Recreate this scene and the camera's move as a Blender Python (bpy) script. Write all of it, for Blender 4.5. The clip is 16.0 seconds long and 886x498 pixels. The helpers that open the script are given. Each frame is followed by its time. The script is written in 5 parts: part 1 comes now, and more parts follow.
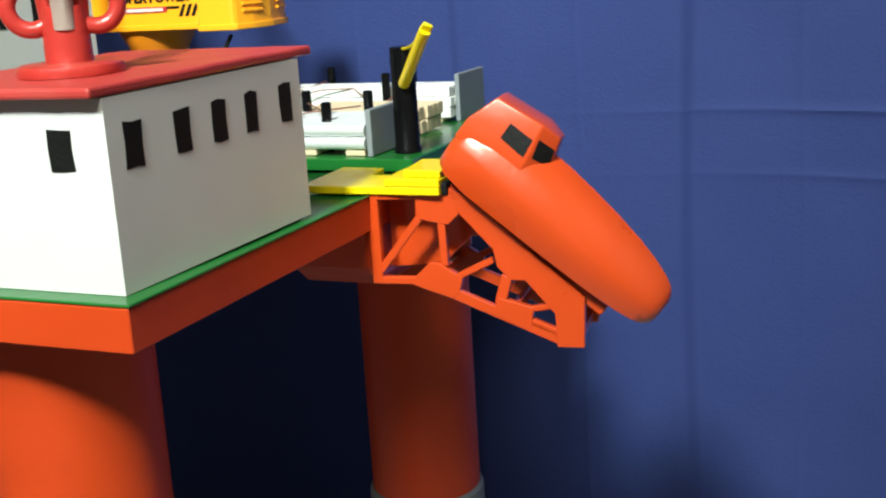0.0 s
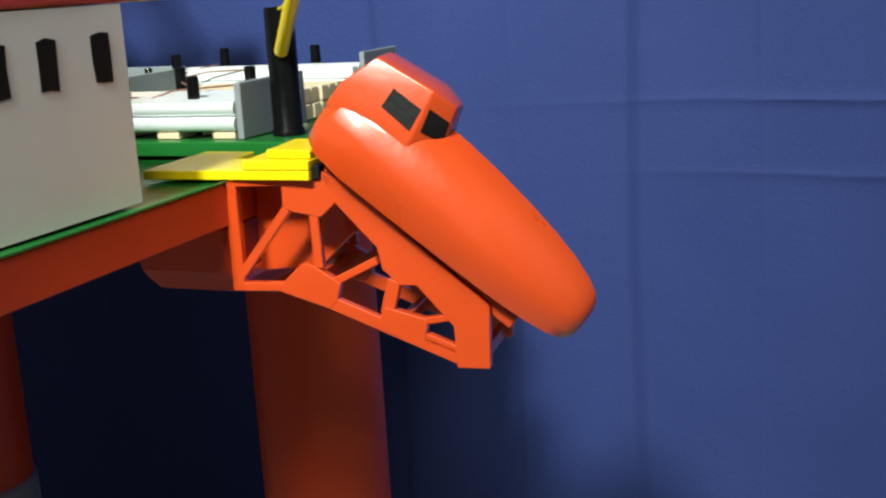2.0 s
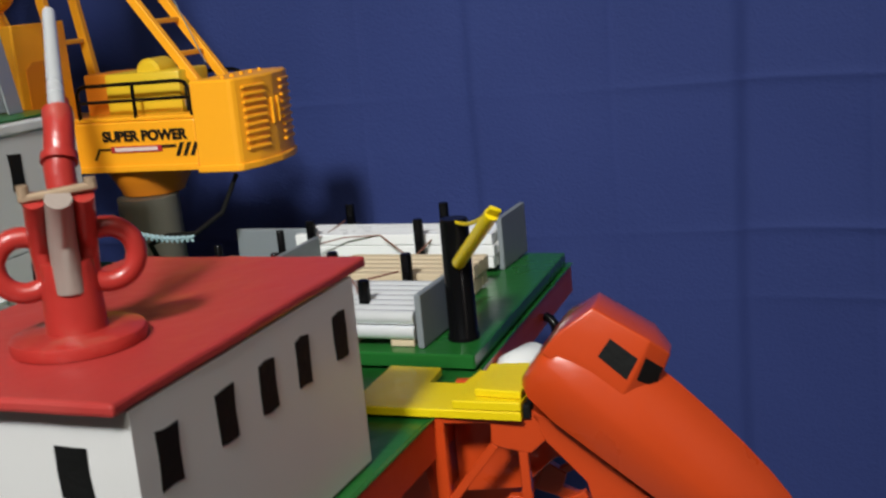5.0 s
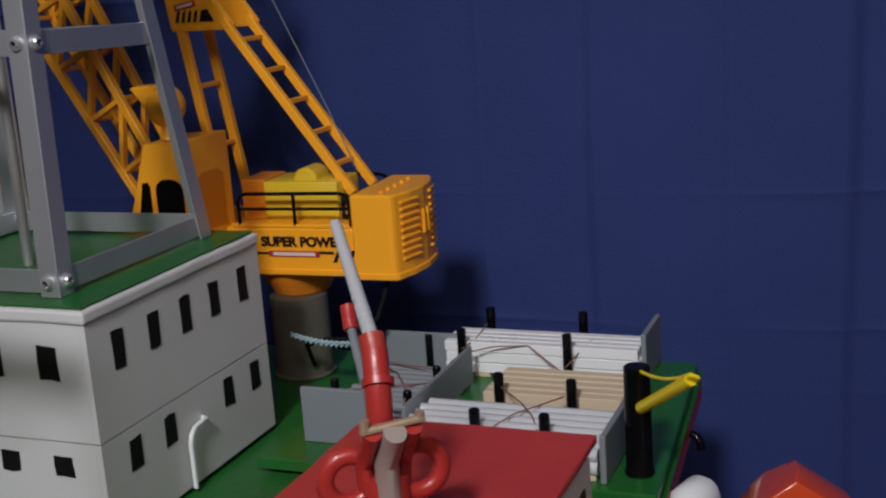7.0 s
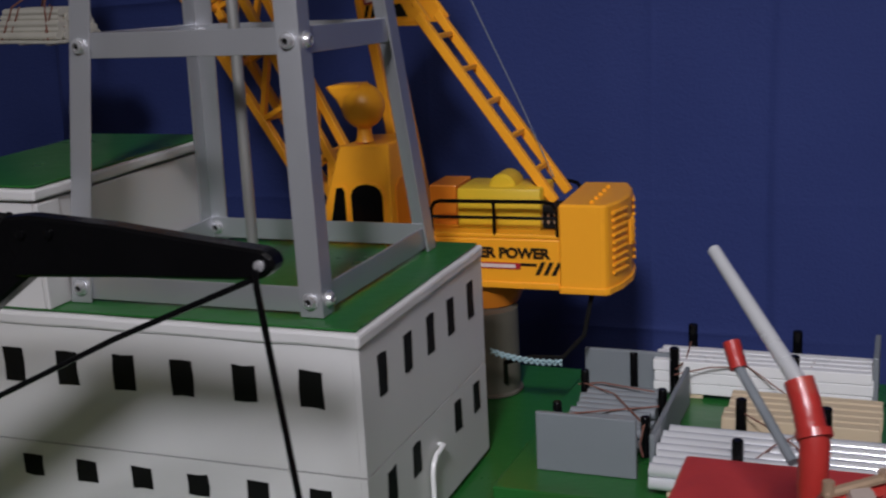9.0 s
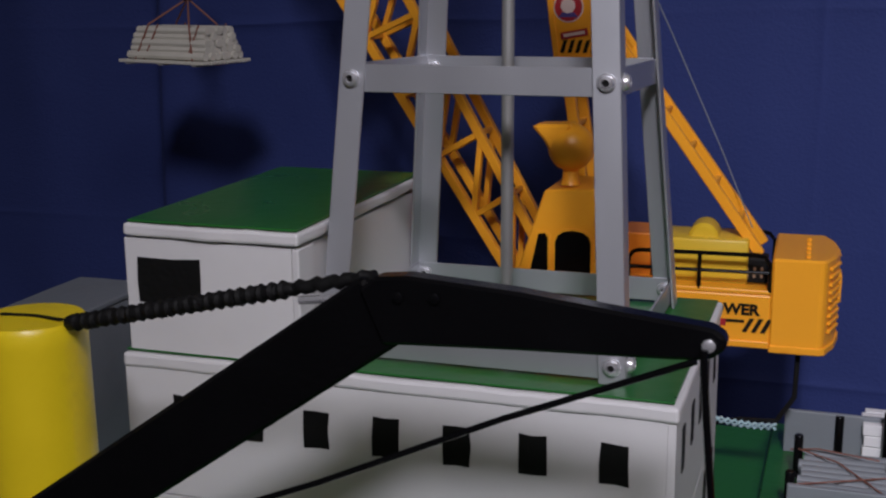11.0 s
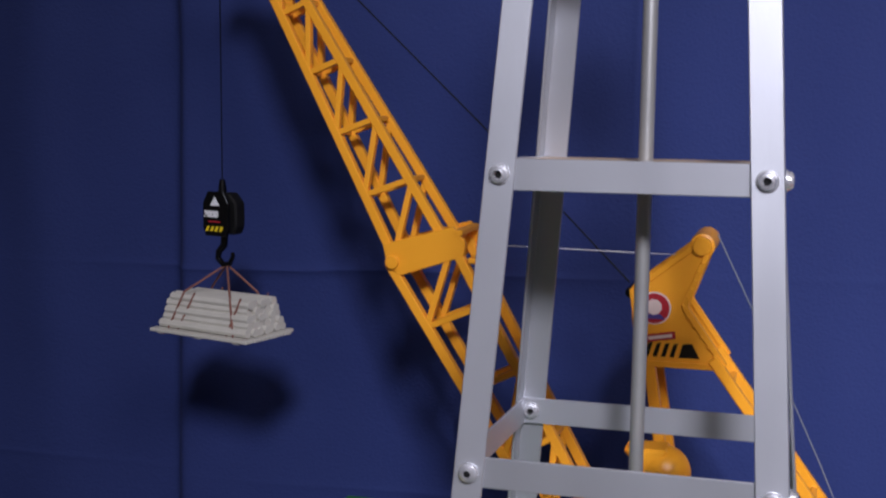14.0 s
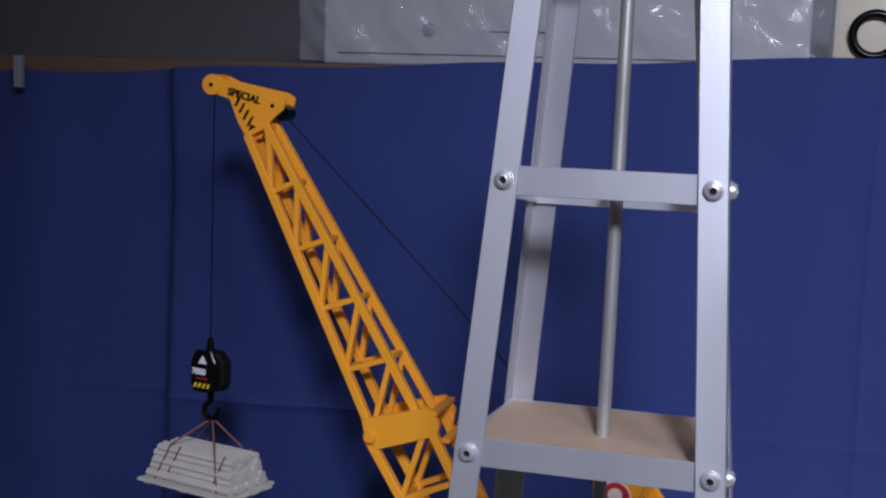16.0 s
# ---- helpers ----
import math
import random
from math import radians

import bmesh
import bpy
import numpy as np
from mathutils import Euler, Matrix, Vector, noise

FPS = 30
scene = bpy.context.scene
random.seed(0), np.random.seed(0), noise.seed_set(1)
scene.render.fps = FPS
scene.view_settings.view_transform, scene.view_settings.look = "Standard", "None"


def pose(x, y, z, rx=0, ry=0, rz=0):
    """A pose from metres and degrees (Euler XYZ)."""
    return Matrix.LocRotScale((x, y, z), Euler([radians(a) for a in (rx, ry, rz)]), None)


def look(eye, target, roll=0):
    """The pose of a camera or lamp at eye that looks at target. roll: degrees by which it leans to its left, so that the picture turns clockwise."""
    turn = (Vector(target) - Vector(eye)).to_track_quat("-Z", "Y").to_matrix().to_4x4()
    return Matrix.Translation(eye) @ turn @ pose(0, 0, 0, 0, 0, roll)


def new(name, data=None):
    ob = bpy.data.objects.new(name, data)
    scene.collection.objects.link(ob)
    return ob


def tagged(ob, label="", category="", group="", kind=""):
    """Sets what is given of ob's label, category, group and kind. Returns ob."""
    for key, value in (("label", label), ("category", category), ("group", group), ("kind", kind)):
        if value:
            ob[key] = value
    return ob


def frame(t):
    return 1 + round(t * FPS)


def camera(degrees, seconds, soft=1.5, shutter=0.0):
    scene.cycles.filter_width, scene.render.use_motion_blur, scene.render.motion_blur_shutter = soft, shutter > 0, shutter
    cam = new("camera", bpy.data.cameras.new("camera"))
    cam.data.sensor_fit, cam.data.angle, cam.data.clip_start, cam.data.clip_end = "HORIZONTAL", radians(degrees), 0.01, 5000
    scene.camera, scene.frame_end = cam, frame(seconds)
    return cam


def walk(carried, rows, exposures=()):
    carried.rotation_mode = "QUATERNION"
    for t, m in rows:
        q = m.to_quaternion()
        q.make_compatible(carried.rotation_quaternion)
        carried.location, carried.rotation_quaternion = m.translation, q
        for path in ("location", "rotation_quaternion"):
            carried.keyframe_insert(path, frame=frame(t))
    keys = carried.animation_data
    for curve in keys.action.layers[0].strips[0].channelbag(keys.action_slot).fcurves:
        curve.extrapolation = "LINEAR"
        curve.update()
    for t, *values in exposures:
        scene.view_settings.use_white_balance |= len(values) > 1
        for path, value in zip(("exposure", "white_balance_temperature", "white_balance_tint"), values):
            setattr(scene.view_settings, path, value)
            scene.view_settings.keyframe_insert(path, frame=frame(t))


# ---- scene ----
# One model unit (the span between the derrick's second-ring bolts) in metres.
U = 0.19
cam = camera(40.31, 16.0, soft=2.2, shutter=0.3)
PATH = [
    (0, (5.4844, -4.0907, 3.0860), (3.9100, -0.5398, 2.1309), -3.58),
    (0.5, (5.3575, -3.8801, 2.9389), (3.7901, -0.3166, 2.0197), -3.14),
    (1, (5.3556, -3.6282, 2.8367), (3.7889, -0.0550, 1.9547), -2.66),
    (1.5, (5.4097, -3.3650, 2.7513), (3.9013, 0.2350, 1.8768), -3.21),
    (2, (5.4073, -3.0664, 2.7341), (3.9211, 0.5394, 1.8456), -3.39),
    (2.5, (5.3126, -2.8862, 2.8004), (3.8273, 0.7066, 1.8593), -3.91),
    (3, (5.2319, -2.8258, 2.9186), (3.7363, 0.7637, 1.9814), -4.80),
    (3.5, (5.0895, -2.8970, 3.0736), (3.6237, 0.7068, 2.1443), -5.54),
    (4, (4.9738, -2.9966, 3.2664), (3.5068, 0.6095, 2.3476), -4.99),
    (4.5, (4.9011, -3.0885, 3.4473), (3.4317, 0.5196, 2.5405), -5.05),
    (5, (4.7308, -3.2435, 3.6472), (3.2519, 0.3670, 2.7658), -5.33),
    (5.2, (4.7025, -3.3431, 3.7674), (3.2051, 0.2650, 2.9073), -6.20),
    (7.3, (3.9650, -3.8378, 4.5548), (2.4945, -0.2367, 3.6223), -3.87),
    (7.5, (3.8809, -3.8812, 4.5691), (2.4065, -0.2778, 3.6520), -4.37),
    (8, (3.4901, -3.9252, 4.6478), (2.1011, -0.3050, 3.6659), -2.44),
    (8.5, (3.1236, -3.8919, 4.6411), (1.7374, -0.2660, 3.6759), -2.69),
    (9, (2.7251, -3.8345, 4.6088), (1.3022, -0.2208, 3.6515), -3.00),
    (9.5, (2.2852, -3.8474, 4.5978), (0.8594, -0.2303, 3.6577), -2.98),
    (9.7, (2.1231, -3.8764, 4.6314), (0.7125, -0.2493, 3.7070), -2.71),
    (11.8, (0.8498, -3.8873, 4.7403), (-0.3074, -0.1444, 3.9331), -0.52),
    (12, (0.7835, -3.8092, 4.8052), (-0.3628, -0.0540, 4.0404), -0.75),
    (12.5, (0.7522, -3.7167, 4.9521), (-0.3956, 0.0511, 4.2545), -0.25),
    (13, (0.5832, -3.6477, 5.1203), (-0.5149, 0.1484, 4.5011), 0.28),
    (13.5, (0.5108, -3.4978, 5.3664), (-0.6470, 0.2885, 4.7982), 1.35),
    (14, (0.4631, -3.3617, 5.5742), (-0.6865, 0.4361, 5.0690), 0.41),
    (14.5, (0.4441, -3.3432, 5.8139), (-0.6984, 0.4617, 5.3478), 0.67),
    (15, (0.4333, -3.4057, 6.0284), (-0.6830, 0.4105, 5.5916), 1.60),
    (15.5, (0.5311, -3.4941, 6.3403), (-0.6084, 0.3137, 5.8906), 1.18),
    (16, (0.5437, -3.6096, 6.5737), (-0.5514, 0.2090, 6.1049), 2.10),
]
walk(cam, [(t, look(Vector(e) * U, Vector(g) * U, r)) for t, e, g, r in PATH],
     exposures=[(0.0, 0.66, 6200, -9), (3.5, 0.58, 6200, -8), (4.5, 0.1, 6250, -4), (5.0, -0.3, 6250, 4), (7.5, -1.1, 6000, 13), (9.7, -1.1, 5950, 17), (12.0, -1.05, 5850, 21), (13.5, -0.47, 5750, 21), (15.0, -0.24, 5450, 20), (16.0, -0.47, 5350, 22)])

# ---------------------------------------------------------------- light
world = bpy.data.worlds.new("room")
scene.world = world
world.use_nodes = True
world.node_tree.nodes["Background"].inputs[0].default_value = (0.75, 0.83, 1.0, 1)
world.node_tree.nodes["Background"].inputs[1].default_value = 0.12


def area_lamp(name, eye, target, size, watts, colour, spread):
    data = bpy.data.lights.new(name, "AREA")
    data.shape, data.size, data.energy, data.color = "DISK", size * U, watts, colour
    data.spread = radians(spread)
    ob = new(name, data)
    ob.matrix_world = look(Vector(eye) * U, Vector(target) * U)
    return ob


area_lamp("ceiling_lamp", (3.6, -11.6, 13.2), (1.9, 2.0, 3.2), 2.2, 13.8, (1.0, 0.97, 0.94), 58)
area_lamp("room_lamp", (7.2, -8.8, 12.5), (0.8, 1.5, 2.8), 3.4, 24.5, (1.0, 0.89, 0.77), 180)

# ---------------------------------------------------------------- materials


def material(name, colour, rough=0.5, metal=0.0, var=0.12, scale=18.0, bump=0.15, grain=220.0, coat=0.0, shine=0.12, stain=None, stretch=None):
    """Painted or raw surface with blotches, fine grain relief and optional stains."""
    m = bpy.data.materials.new(name)
    m.use_nodes = True
    nt = m.node_tree
    b = nt.nodes["Principled BSDF"]
    b.inputs["Metallic"].default_value = metal
    b.inputs["Coat Weight"].default_value = coat
    if max(colour) < 0.02:
        b.inputs["Specular IOR Level"].default_value = 0.2
    b.inputs["Coat Roughness"].default_value = shine
    tc = nt.nodes.new("ShaderNodeTexCoord")
    src = tc.outputs["Object"]
    if stretch:
        mp = nt.nodes.new("ShaderNodeMapping")
        mp.inputs["Scale"].default_value = stretch
        nt.links.new(src, mp.inputs[0])
        src = mp.outputs[0]
    n1 = nt.nodes.new("ShaderNodeTexNoise")
    n1.inputs["Scale"].default_value, n1.inputs["Detail"].default_value = scale, 5.0
    n2 = nt.nodes.new("ShaderNodeTexNoise")
    n2.inputs["Scale"].default_value, n2.inputs["Detail"].default_value = grain, 3.0
    nt.links.new(src, n1.inputs["Vector"])
    nt.links.new(src, n2.inputs["Vector"])
    ramp = nt.nodes.new("ShaderNodeMix")
    ramp.data_type = "RGBA"
    lo = [max(0.0, c * (1 - var)) for c in colour] + [1]
    hi = [min(1.0, c * (1 + var)) for c in colour] + [1]
    ramp.inputs[6].default_value, ramp.inputs[7].default_value = lo, hi
    nt.links.new(n1.outputs[0], ramp.inputs[0])
    out = ramp.outputs[2]
    if stain:
        mix = nt.nodes.new("ShaderNodeMix")
        mix.data_type = "RGBA"
        r2 = nt.nodes.new("ShaderNodeValToRGB")
        r2.color_ramp.elements[0].position, r2.color_ramp.elements[1].position = 0.58, 0.78
        n3 = nt.nodes.new("ShaderNodeTexNoise")
        n3.inputs["Scale"].default_value, n3.inputs["Detail"].default_value = scale * 0.7, 8.0
        nt.links.new(src, n3.inputs["Vector"])
        nt.links.new(n3.outputs[0], r2.inputs[0])
        sc = nt.nodes.new("ShaderNodeMath")
        sc.operation = "MULTIPLY"
        sc.inputs[1].default_value = stain[3]
        nt.links.new(r2.outputs[0], sc.inputs[0])
        nt.links.new(sc.outputs[0], mix.inputs[0])
        nt.links.new(out, mix.inputs[6])
        mix.inputs[7].default_value = (*stain[:3], 1)
        out = mix.outputs[2]
    nt.links.new(out, b.inputs["Base Color"])
    mr = nt.nodes.new("ShaderNodeMapRange")
    mr.inputs[3].default_value, mr.inputs[4].default_value = max(0.02, rough - 0.1), min(1.0, rough + 0.1)
    nt.links.new(n1.outputs[0], mr.inputs[0])
    nt.links.new(mr.outputs[0], b.inputs["Roughness"])
    bp = nt.nodes.new("ShaderNodeBump")
    bp.inputs["Strength"].default_value, bp.inputs["Distance"].default_value = bump, 0.002
    add = nt.nodes.new("ShaderNodeMath")
    add.operation = "ADD"
    nt.links.new(n1.outputs[0], add.inputs[0])
    nt.links.new(n2.outputs[0], add.inputs[1])
    nt.links.new(add.outputs[0], bp.inputs["Height"])
    nt.links.new(bp.outputs[0], b.inputs["Normal"])
    return m


ORANGE = material("orange_gloss_paint", (0.57, 0.058, 0.009), 0.3, var=0.09, scale=14, bump=0.3, grain=45, coat=1.0, shine=0.05)
DECK_ORANGE = material("orange_brushed_paint", (0.56, 0.052, 0.008), 0.42, var=0.12, scale=12, bump=0.2, grain=70, stain=(0.35, 0.03, 0.01, 0.35))
GREEN = material("green_paint", (0.018, 0.125, 0.022), 0.3, var=0.16, scale=10, bump=0.2, grain=80, stain=(0.05, 0.07, 0.02, 0.5))
WHITE = material("white_paint_on_wood", (0.66, 0.65, 0.65), 0.46, var=0.06, scale=9, bump=0.14, grain=60, stain=(0.56, 0.54, 0.52, 0.4))
RED = material("red_paint", (0.44, 0.042, 0.038), 0.42, var=0.15, scale=12, bump=0.2, grain=90, stain=(0.5, 0.13, 0.11, 0.5))
RED_PIPE = material("red_pipe_paint", (0.4, 0.03, 0.024), 0.34, var=0.18, scale=40, bump=0.3, grain=120, coat=0.2, stain=(0.4, 0.22, 0.15, 0.5))
BLACK = material("black_gloss", (0.003, 0.003, 0.0035), 0.22, var=0.2, scale=30, bump=0.12)
BLACK_MATT = material("black_matt", (0.005, 0.005, 0.005), 0.65, var=0.3, scale=40, bump=0.3)
ALU = material("brushed_aluminium", (0.55, 0.56, 0.59), 0.42, metal=0.75, var=0.04, scale=14, bump=0.04, grain=300, stain=(0.42, 0.42, 0.44, 0.25), stretch=(1, 1, 0.4))
SILVER = material("silver_barrel", (0.84, 0.85, 0.88), 0.26, metal=0.5, var=0.04, bump=0.02)
STEEL = material("bright_steel", (0.78, 0.78, 0.8), 0.26, metal=0.75, var=0.05, bump=0.02)
ROD = material("dull_steel_rod", (0.5, 0.5, 0.48), 0.36, metal=0.7, var=0.1, scale=20, bump=0.03)
CHROME = material("polished_tube", (0.9, 0.91, 0.94), 0.12, metal=0.45, var=0.04, bump=0.02)
CRANE = material("yellow_plastic", (0.95, 0.4, 0.013), 0.36, var=0.05, scale=9, bump=0.04, grain=400)
CRANE_DARK = material("orange_plastic", (0.7, 0.22, 0.01), 0.4, var=0.05, scale=9, bump=0.04)
LEMON = material("lemon_plastic", (0.7, 0.47, 0.02), 0.4, var=0.06, scale=9, bump=0.04)
YELLOW = material("yellow_paint", (0.8, 0.6, 0.004), 0.33, var=0.08, scale=22, bump=0.35, grain=60)
GREY = material("grey_paint", (0.2, 0.22, 0.24), 0.5, var=0.1, scale=14, bump=0.2, grain=80, stain=(0.12, 0.13, 0.14, 0.4))
PALE_GREY = material("pale_grey_plastic", (0.42, 0.43, 0.44), 0.45, var=0.08, scale=10, bump=0.1)
TAN = material("weathered_pedestal", (0.13, 0.12, 0.095), 0.55, var=0.15, scale=12, bump=0.15)
PINE = material("pale_pine", (0.62, 0.5, 0.34), 0.6, var=0.18, scale=14, bump=0.25, grain=90, stretch=(0.2, 1.6, 1.6))
PLY = material("plywood", (0.42, 0.31, 0.21), 0.6, var=0.14, scale=16, bump=0.2, stretch=(0.3, 1.5, 1))
PIPE_WHITE = material("white_coated_pipe", (0.82, 0.82, 0.82), 0.3, var=0.04, scale=20, bump=0.05)
STICK = material("off_white_sticks", (0.55, 0.53, 0.46), 0.6, var=0.16, scale=30, bump=0.3)
STRING = material("red_brown_thread", (0.2, 0.085, 0.06), 0.8, var=0.2, scale=200)
ROPE = material("pale_blue_rope", (0.35, 0.5, 0.55), 0.8, var=0.4, scale=160, bump=0.5)
RUST = material("worn_brass", (0.42, 0.3, 0.2), 0.45, metal=0.3, var=0.25, scale=60)
RESIN = material("grey_resin_tube", (0.33, 0.27, 0.24), 0.35, var=0.2, scale=40, coat=0.2)
DECAL_RED = material("decal_red", (0.4, 0.02, 0.03), 0.4, bump=0.0)
DECAL_WHITE = material("decal_white", (0.75, 0.6, 0.55), 0.4, bump=0.0)
DECAL_BLACK = material("decal_black", (0.012, 0.01, 0.008), 0.4, bump=0.0)
DECAL_BLUE = material("decal_blue", (0.08, 0.06, 0.25), 0.4, bump=0.0)
DARK_WALL = material("dark_plaster", (0.1, 0.1, 0.11), 0.8, var=0.2, scale=3, bump=0.2)
# Tone of the unseen walls, pale so that they bounce fill light.
BOUNCE_PLASTER = material("pale_bounce_plaster", (0.7, 0.7, 0.7), 0.8, var=0.1, scale=3, bump=0.2)
FLOOR = material("dark_floor", (0.25, 0.25, 0.26), 0.6, var=0.2, scale=3)
WOOD = material("brown_wood", (0.12, 0.075, 0.045), 0.6, var=0.25, scale=6, stretch=(0.2, 2, 2))
CREAM = material("cream_plastic", (0.6, 0.55, 0.42), 0.5)


def cloth_material():
    m = bpy.data.materials.new("blue_cotton_sheet")
    m.use_nodes = True
    nt = m.node_tree
    b = nt.nodes["Principled BSDF"]
    b.inputs["Roughness"].default_value = 0.85
    tc = nt.nodes.new("ShaderNodeTexCoord")
    n1 = nt.nodes.new("ShaderNodeTexNoise")
    n1.inputs["Scale"].default_value, n1.inputs["Detail"].default_value = 2.2, 6.0
    mix = nt.nodes.new("ShaderNodeMix")
    mix.data_type = "RGBA"
    mix.inputs[6].default_value, mix.inputs[7].default_value = (0.0165, 0.029, 0.14, 1), (0.0245, 0.043, 0.182, 1)
    n2 = nt.nodes.new("ShaderNodeTexNoise")
    n2.inputs["Scale"].default_value, n2.inputs["Detail"].default_value = 260.0, 4.0
    n3 = nt.nodes.new("ShaderNodeTexNoise")
    n3.inputs["Scale"].default_value, n3.inputs["Detail"].default_value = 4.5, 4.0
    add = nt.nodes.new("ShaderNodeMath")
    add.operation = "MULTIPLY_ADD"
    add.inputs[1].default_value = 6.0
    bp = nt.nodes.new("ShaderNodeBump")
    bp.inputs["Strength"].default_value, bp.inputs["Distance"].default_value = 0.28, 0.004
    for n in (n1, n2, n3):
        nt.links.new(tc.outputs["Object"], n.inputs["Vector"])
    nt.links.new(n1.outputs[0], mix.inputs[0])
    nt.links.new(mix.outputs[2], b.inputs["Base Color"])
    nt.links.new(n3.outputs[0], add.inputs[0])
    nt.links.new(n2.outputs[0], add.inputs[2])
    nt.links.new(add.outputs[0], bp.inputs["Height"])
    nt.links.new(bp.outputs[0], b.inputs["Normal"])
    return m


CLOTH = cloth_material()


def plastic_film():
    m = bpy.data.materials.new("clear_plastic_film")
    m.use_nodes = True
    nt = m.node_tree
    b = nt.nodes["Principled BSDF"]
    b.inputs["Base Color"].default_value = (0.55, 0.58, 0.62, 1)
    b.inputs["Roughness"].default_value = 0.12
    b.inputs["Alpha"].default_value = 0.26
    tc = nt.nodes.new("ShaderNodeTexCoord")
    n = nt.nodes.new("ShaderNodeTexNoise")
    n.inputs["Scale"].default_value, n.inputs["Detail"].default_value, n.inputs["Distortion"].default_value = 9.0, 5.0, 1.2
    bp = nt.nodes.new("ShaderNodeBump")
    bp.inputs["Strength"].default_value, bp.inputs["Distance"].default_value = 0.9, 0.02
    nt.links.new(tc.outputs["Object"], n.inputs["Vector"])
    nt.links.new(n.outputs[0], bp.inputs["Height"])
    nt.links.new(bp.outputs[0], b.inputs["Normal"])
    return m


FILM = plastic_film()

# ---------------------------------------------------------------- mesh helpers (model units)
X, Y, Z = Vector((1, 0, 0)), Vector((0, 1, 0)), Vector((0, 0, 1))
ORIGIN = {}
PLACE = [Matrix.Identity(4)]


def thing(name, at, label, category, group="", kind=""):
    ob = new(name)
    ob.location = Vector(at) * U
    ob.empty_display_size = 0.02
    ORIGIN[ob.name] = Vector(at)
    return tagged(ob, label, category, group, kind)


def part(name, bm, mat, parent=None, label="", category="", group="", kind="", smooth=False, at=None):
    """Links a bmesh, given in model units, as one mesh object; with no parent it is a thing of its own."""
    bmesh.ops.recalc_face_normals(bm, faces=bm.faces)
    bmesh.ops.transform(bm, matrix=PLACE[0], verts=bm.verts)
    if parent is not None:
        o = ORIGIN[parent.name]
    elif at is not None:
        o = Vector(at)
    else:
        xs = [v.co for v in bm.verts]
        lo = Vector([min(c[k] for c in xs) for k in range(3)])
        hi = Vector([max(c[k] for c in xs) for k in range(3)])
        o = Vector(((lo.x + hi.x) / 2, (lo.y + hi.y) / 2, lo.z))
    for v in bm.verts:
        v.co = (v.co - o) * U
    me = bpy.data.meshes.new(name)
    bm.to_mesh(me)
    bm.free()
    if smooth:
        me.shade_smooth()
        me.set_sharp_from_angle(angle=radians(38))
    me.materials.append(mat)
    ob = new(name, me)
    ORIGIN[ob.name] = o
    if parent is not None:
        ob.parent = parent
    else:
        ob.location = o * U
    return tagged(ob, label, category, group, kind)


def box(x0, x1, y0, y1, z0, z1, bevel=0.008):
    bm = bmesh.new()
    bmesh.ops.create_cube(bm, size=1)
    for v in bm.verts:
        v.co = Vector(((x0 + x1) / 2 + v.co.x * (x1 - x0), (y0 + y1) / 2 + v.co.y * (y1 - y0), (z0 + z1) / 2 + v.co.z * (z1 - z0)))
    if bevel:
        bevel = min(bevel, 0.3 * min(x1 - x0, y1 - y0, z1 - z0))
        bmesh.ops.bevel(bm, geom=bm.edges[:], offset=bevel, segments=2, affect="EDGES", profile=0.5)
    return bm


def basis(p, q, up=(0, 0, 1)):
    d = (Vector(q) - Vector(p)).normalized()
    u = Vector(up)
    s = d.cross(u)
    if s.length < 1e-4:
        s = d.cross(Vector((1, 0, 0)))
    s.normalize()
    return d, s, s.cross(d)


def beam(p, q, w, h, up=(0, 0, 1), bevel=0.006, w2=None, h2=None):
    """A bar from p to q, w wide across and h along up; w2, h2 at its far end."""
    p, q = Vector(p), Vector(q)
    d, s, u = basis(p, q, up)
    bm = bmesh.new()
    ends = []
    for c, ww, hh in ((p, w, h), (q, w2 or w, h2 or h)):
        ends.append([bm.verts.new(c + s * a * ww / 2 + u * b * hh / 2) for a, b in ((-1, -1), (1, -1), (1, 1), (-1, 1))])
    bm.faces.new(ends[0])
    bm.faces.new(ends[1][::-1])
    for k in range(4):
        bm.faces.new((ends[0][k], ends[0][(k + 1) % 4], ends[1][(k + 1) % 4], ends[1][k]))
    if bevel:
        bmesh.ops.recalc_face_normals(bm, faces=bm.faces)
        bmesh.ops.bevel(bm, geom=bm.edges[:], offset=min(bevel, 0.3 * min(w, h)), segments=1, affect="EDGES")
    return bm


def tube(pts, r, seg=12, r2=None, caps=True):
    """A round bar along a line of points."""
    pts = [Vector(p) for p in pts]
    bm = bmesh.new()
    rings = []
    side = None
    for k, p in enumerate(pts):
        d = (pts[min(k + 1, len(pts) - 1)] - pts[max(k - 1, 0)]).normalized()
        if side is None:
            side = d.orthogonal().normalized()
        side = (side - d * side.dot(d)).normalized()
        up = d.cross(side)
        rr = r if r2 is None else r + (r2 - r) * k / (len(pts) - 1)
        rings.append([bm.verts.new(p + (side * math.cos(a) + up * math.sin(a)) * rr) for a in [2 * math.pi * j / seg for j in range(seg)]])
    for a, b in zip(rings, rings[1:]):
        for j in range(seg):
            bm.faces.new((a[j], a[(j + 1) % seg], b[(j + 1) % seg], b[j]))
    if caps:
        bm.faces.new(rings[0])
        bm.faces.new(rings[-1][::-1])
    return bm


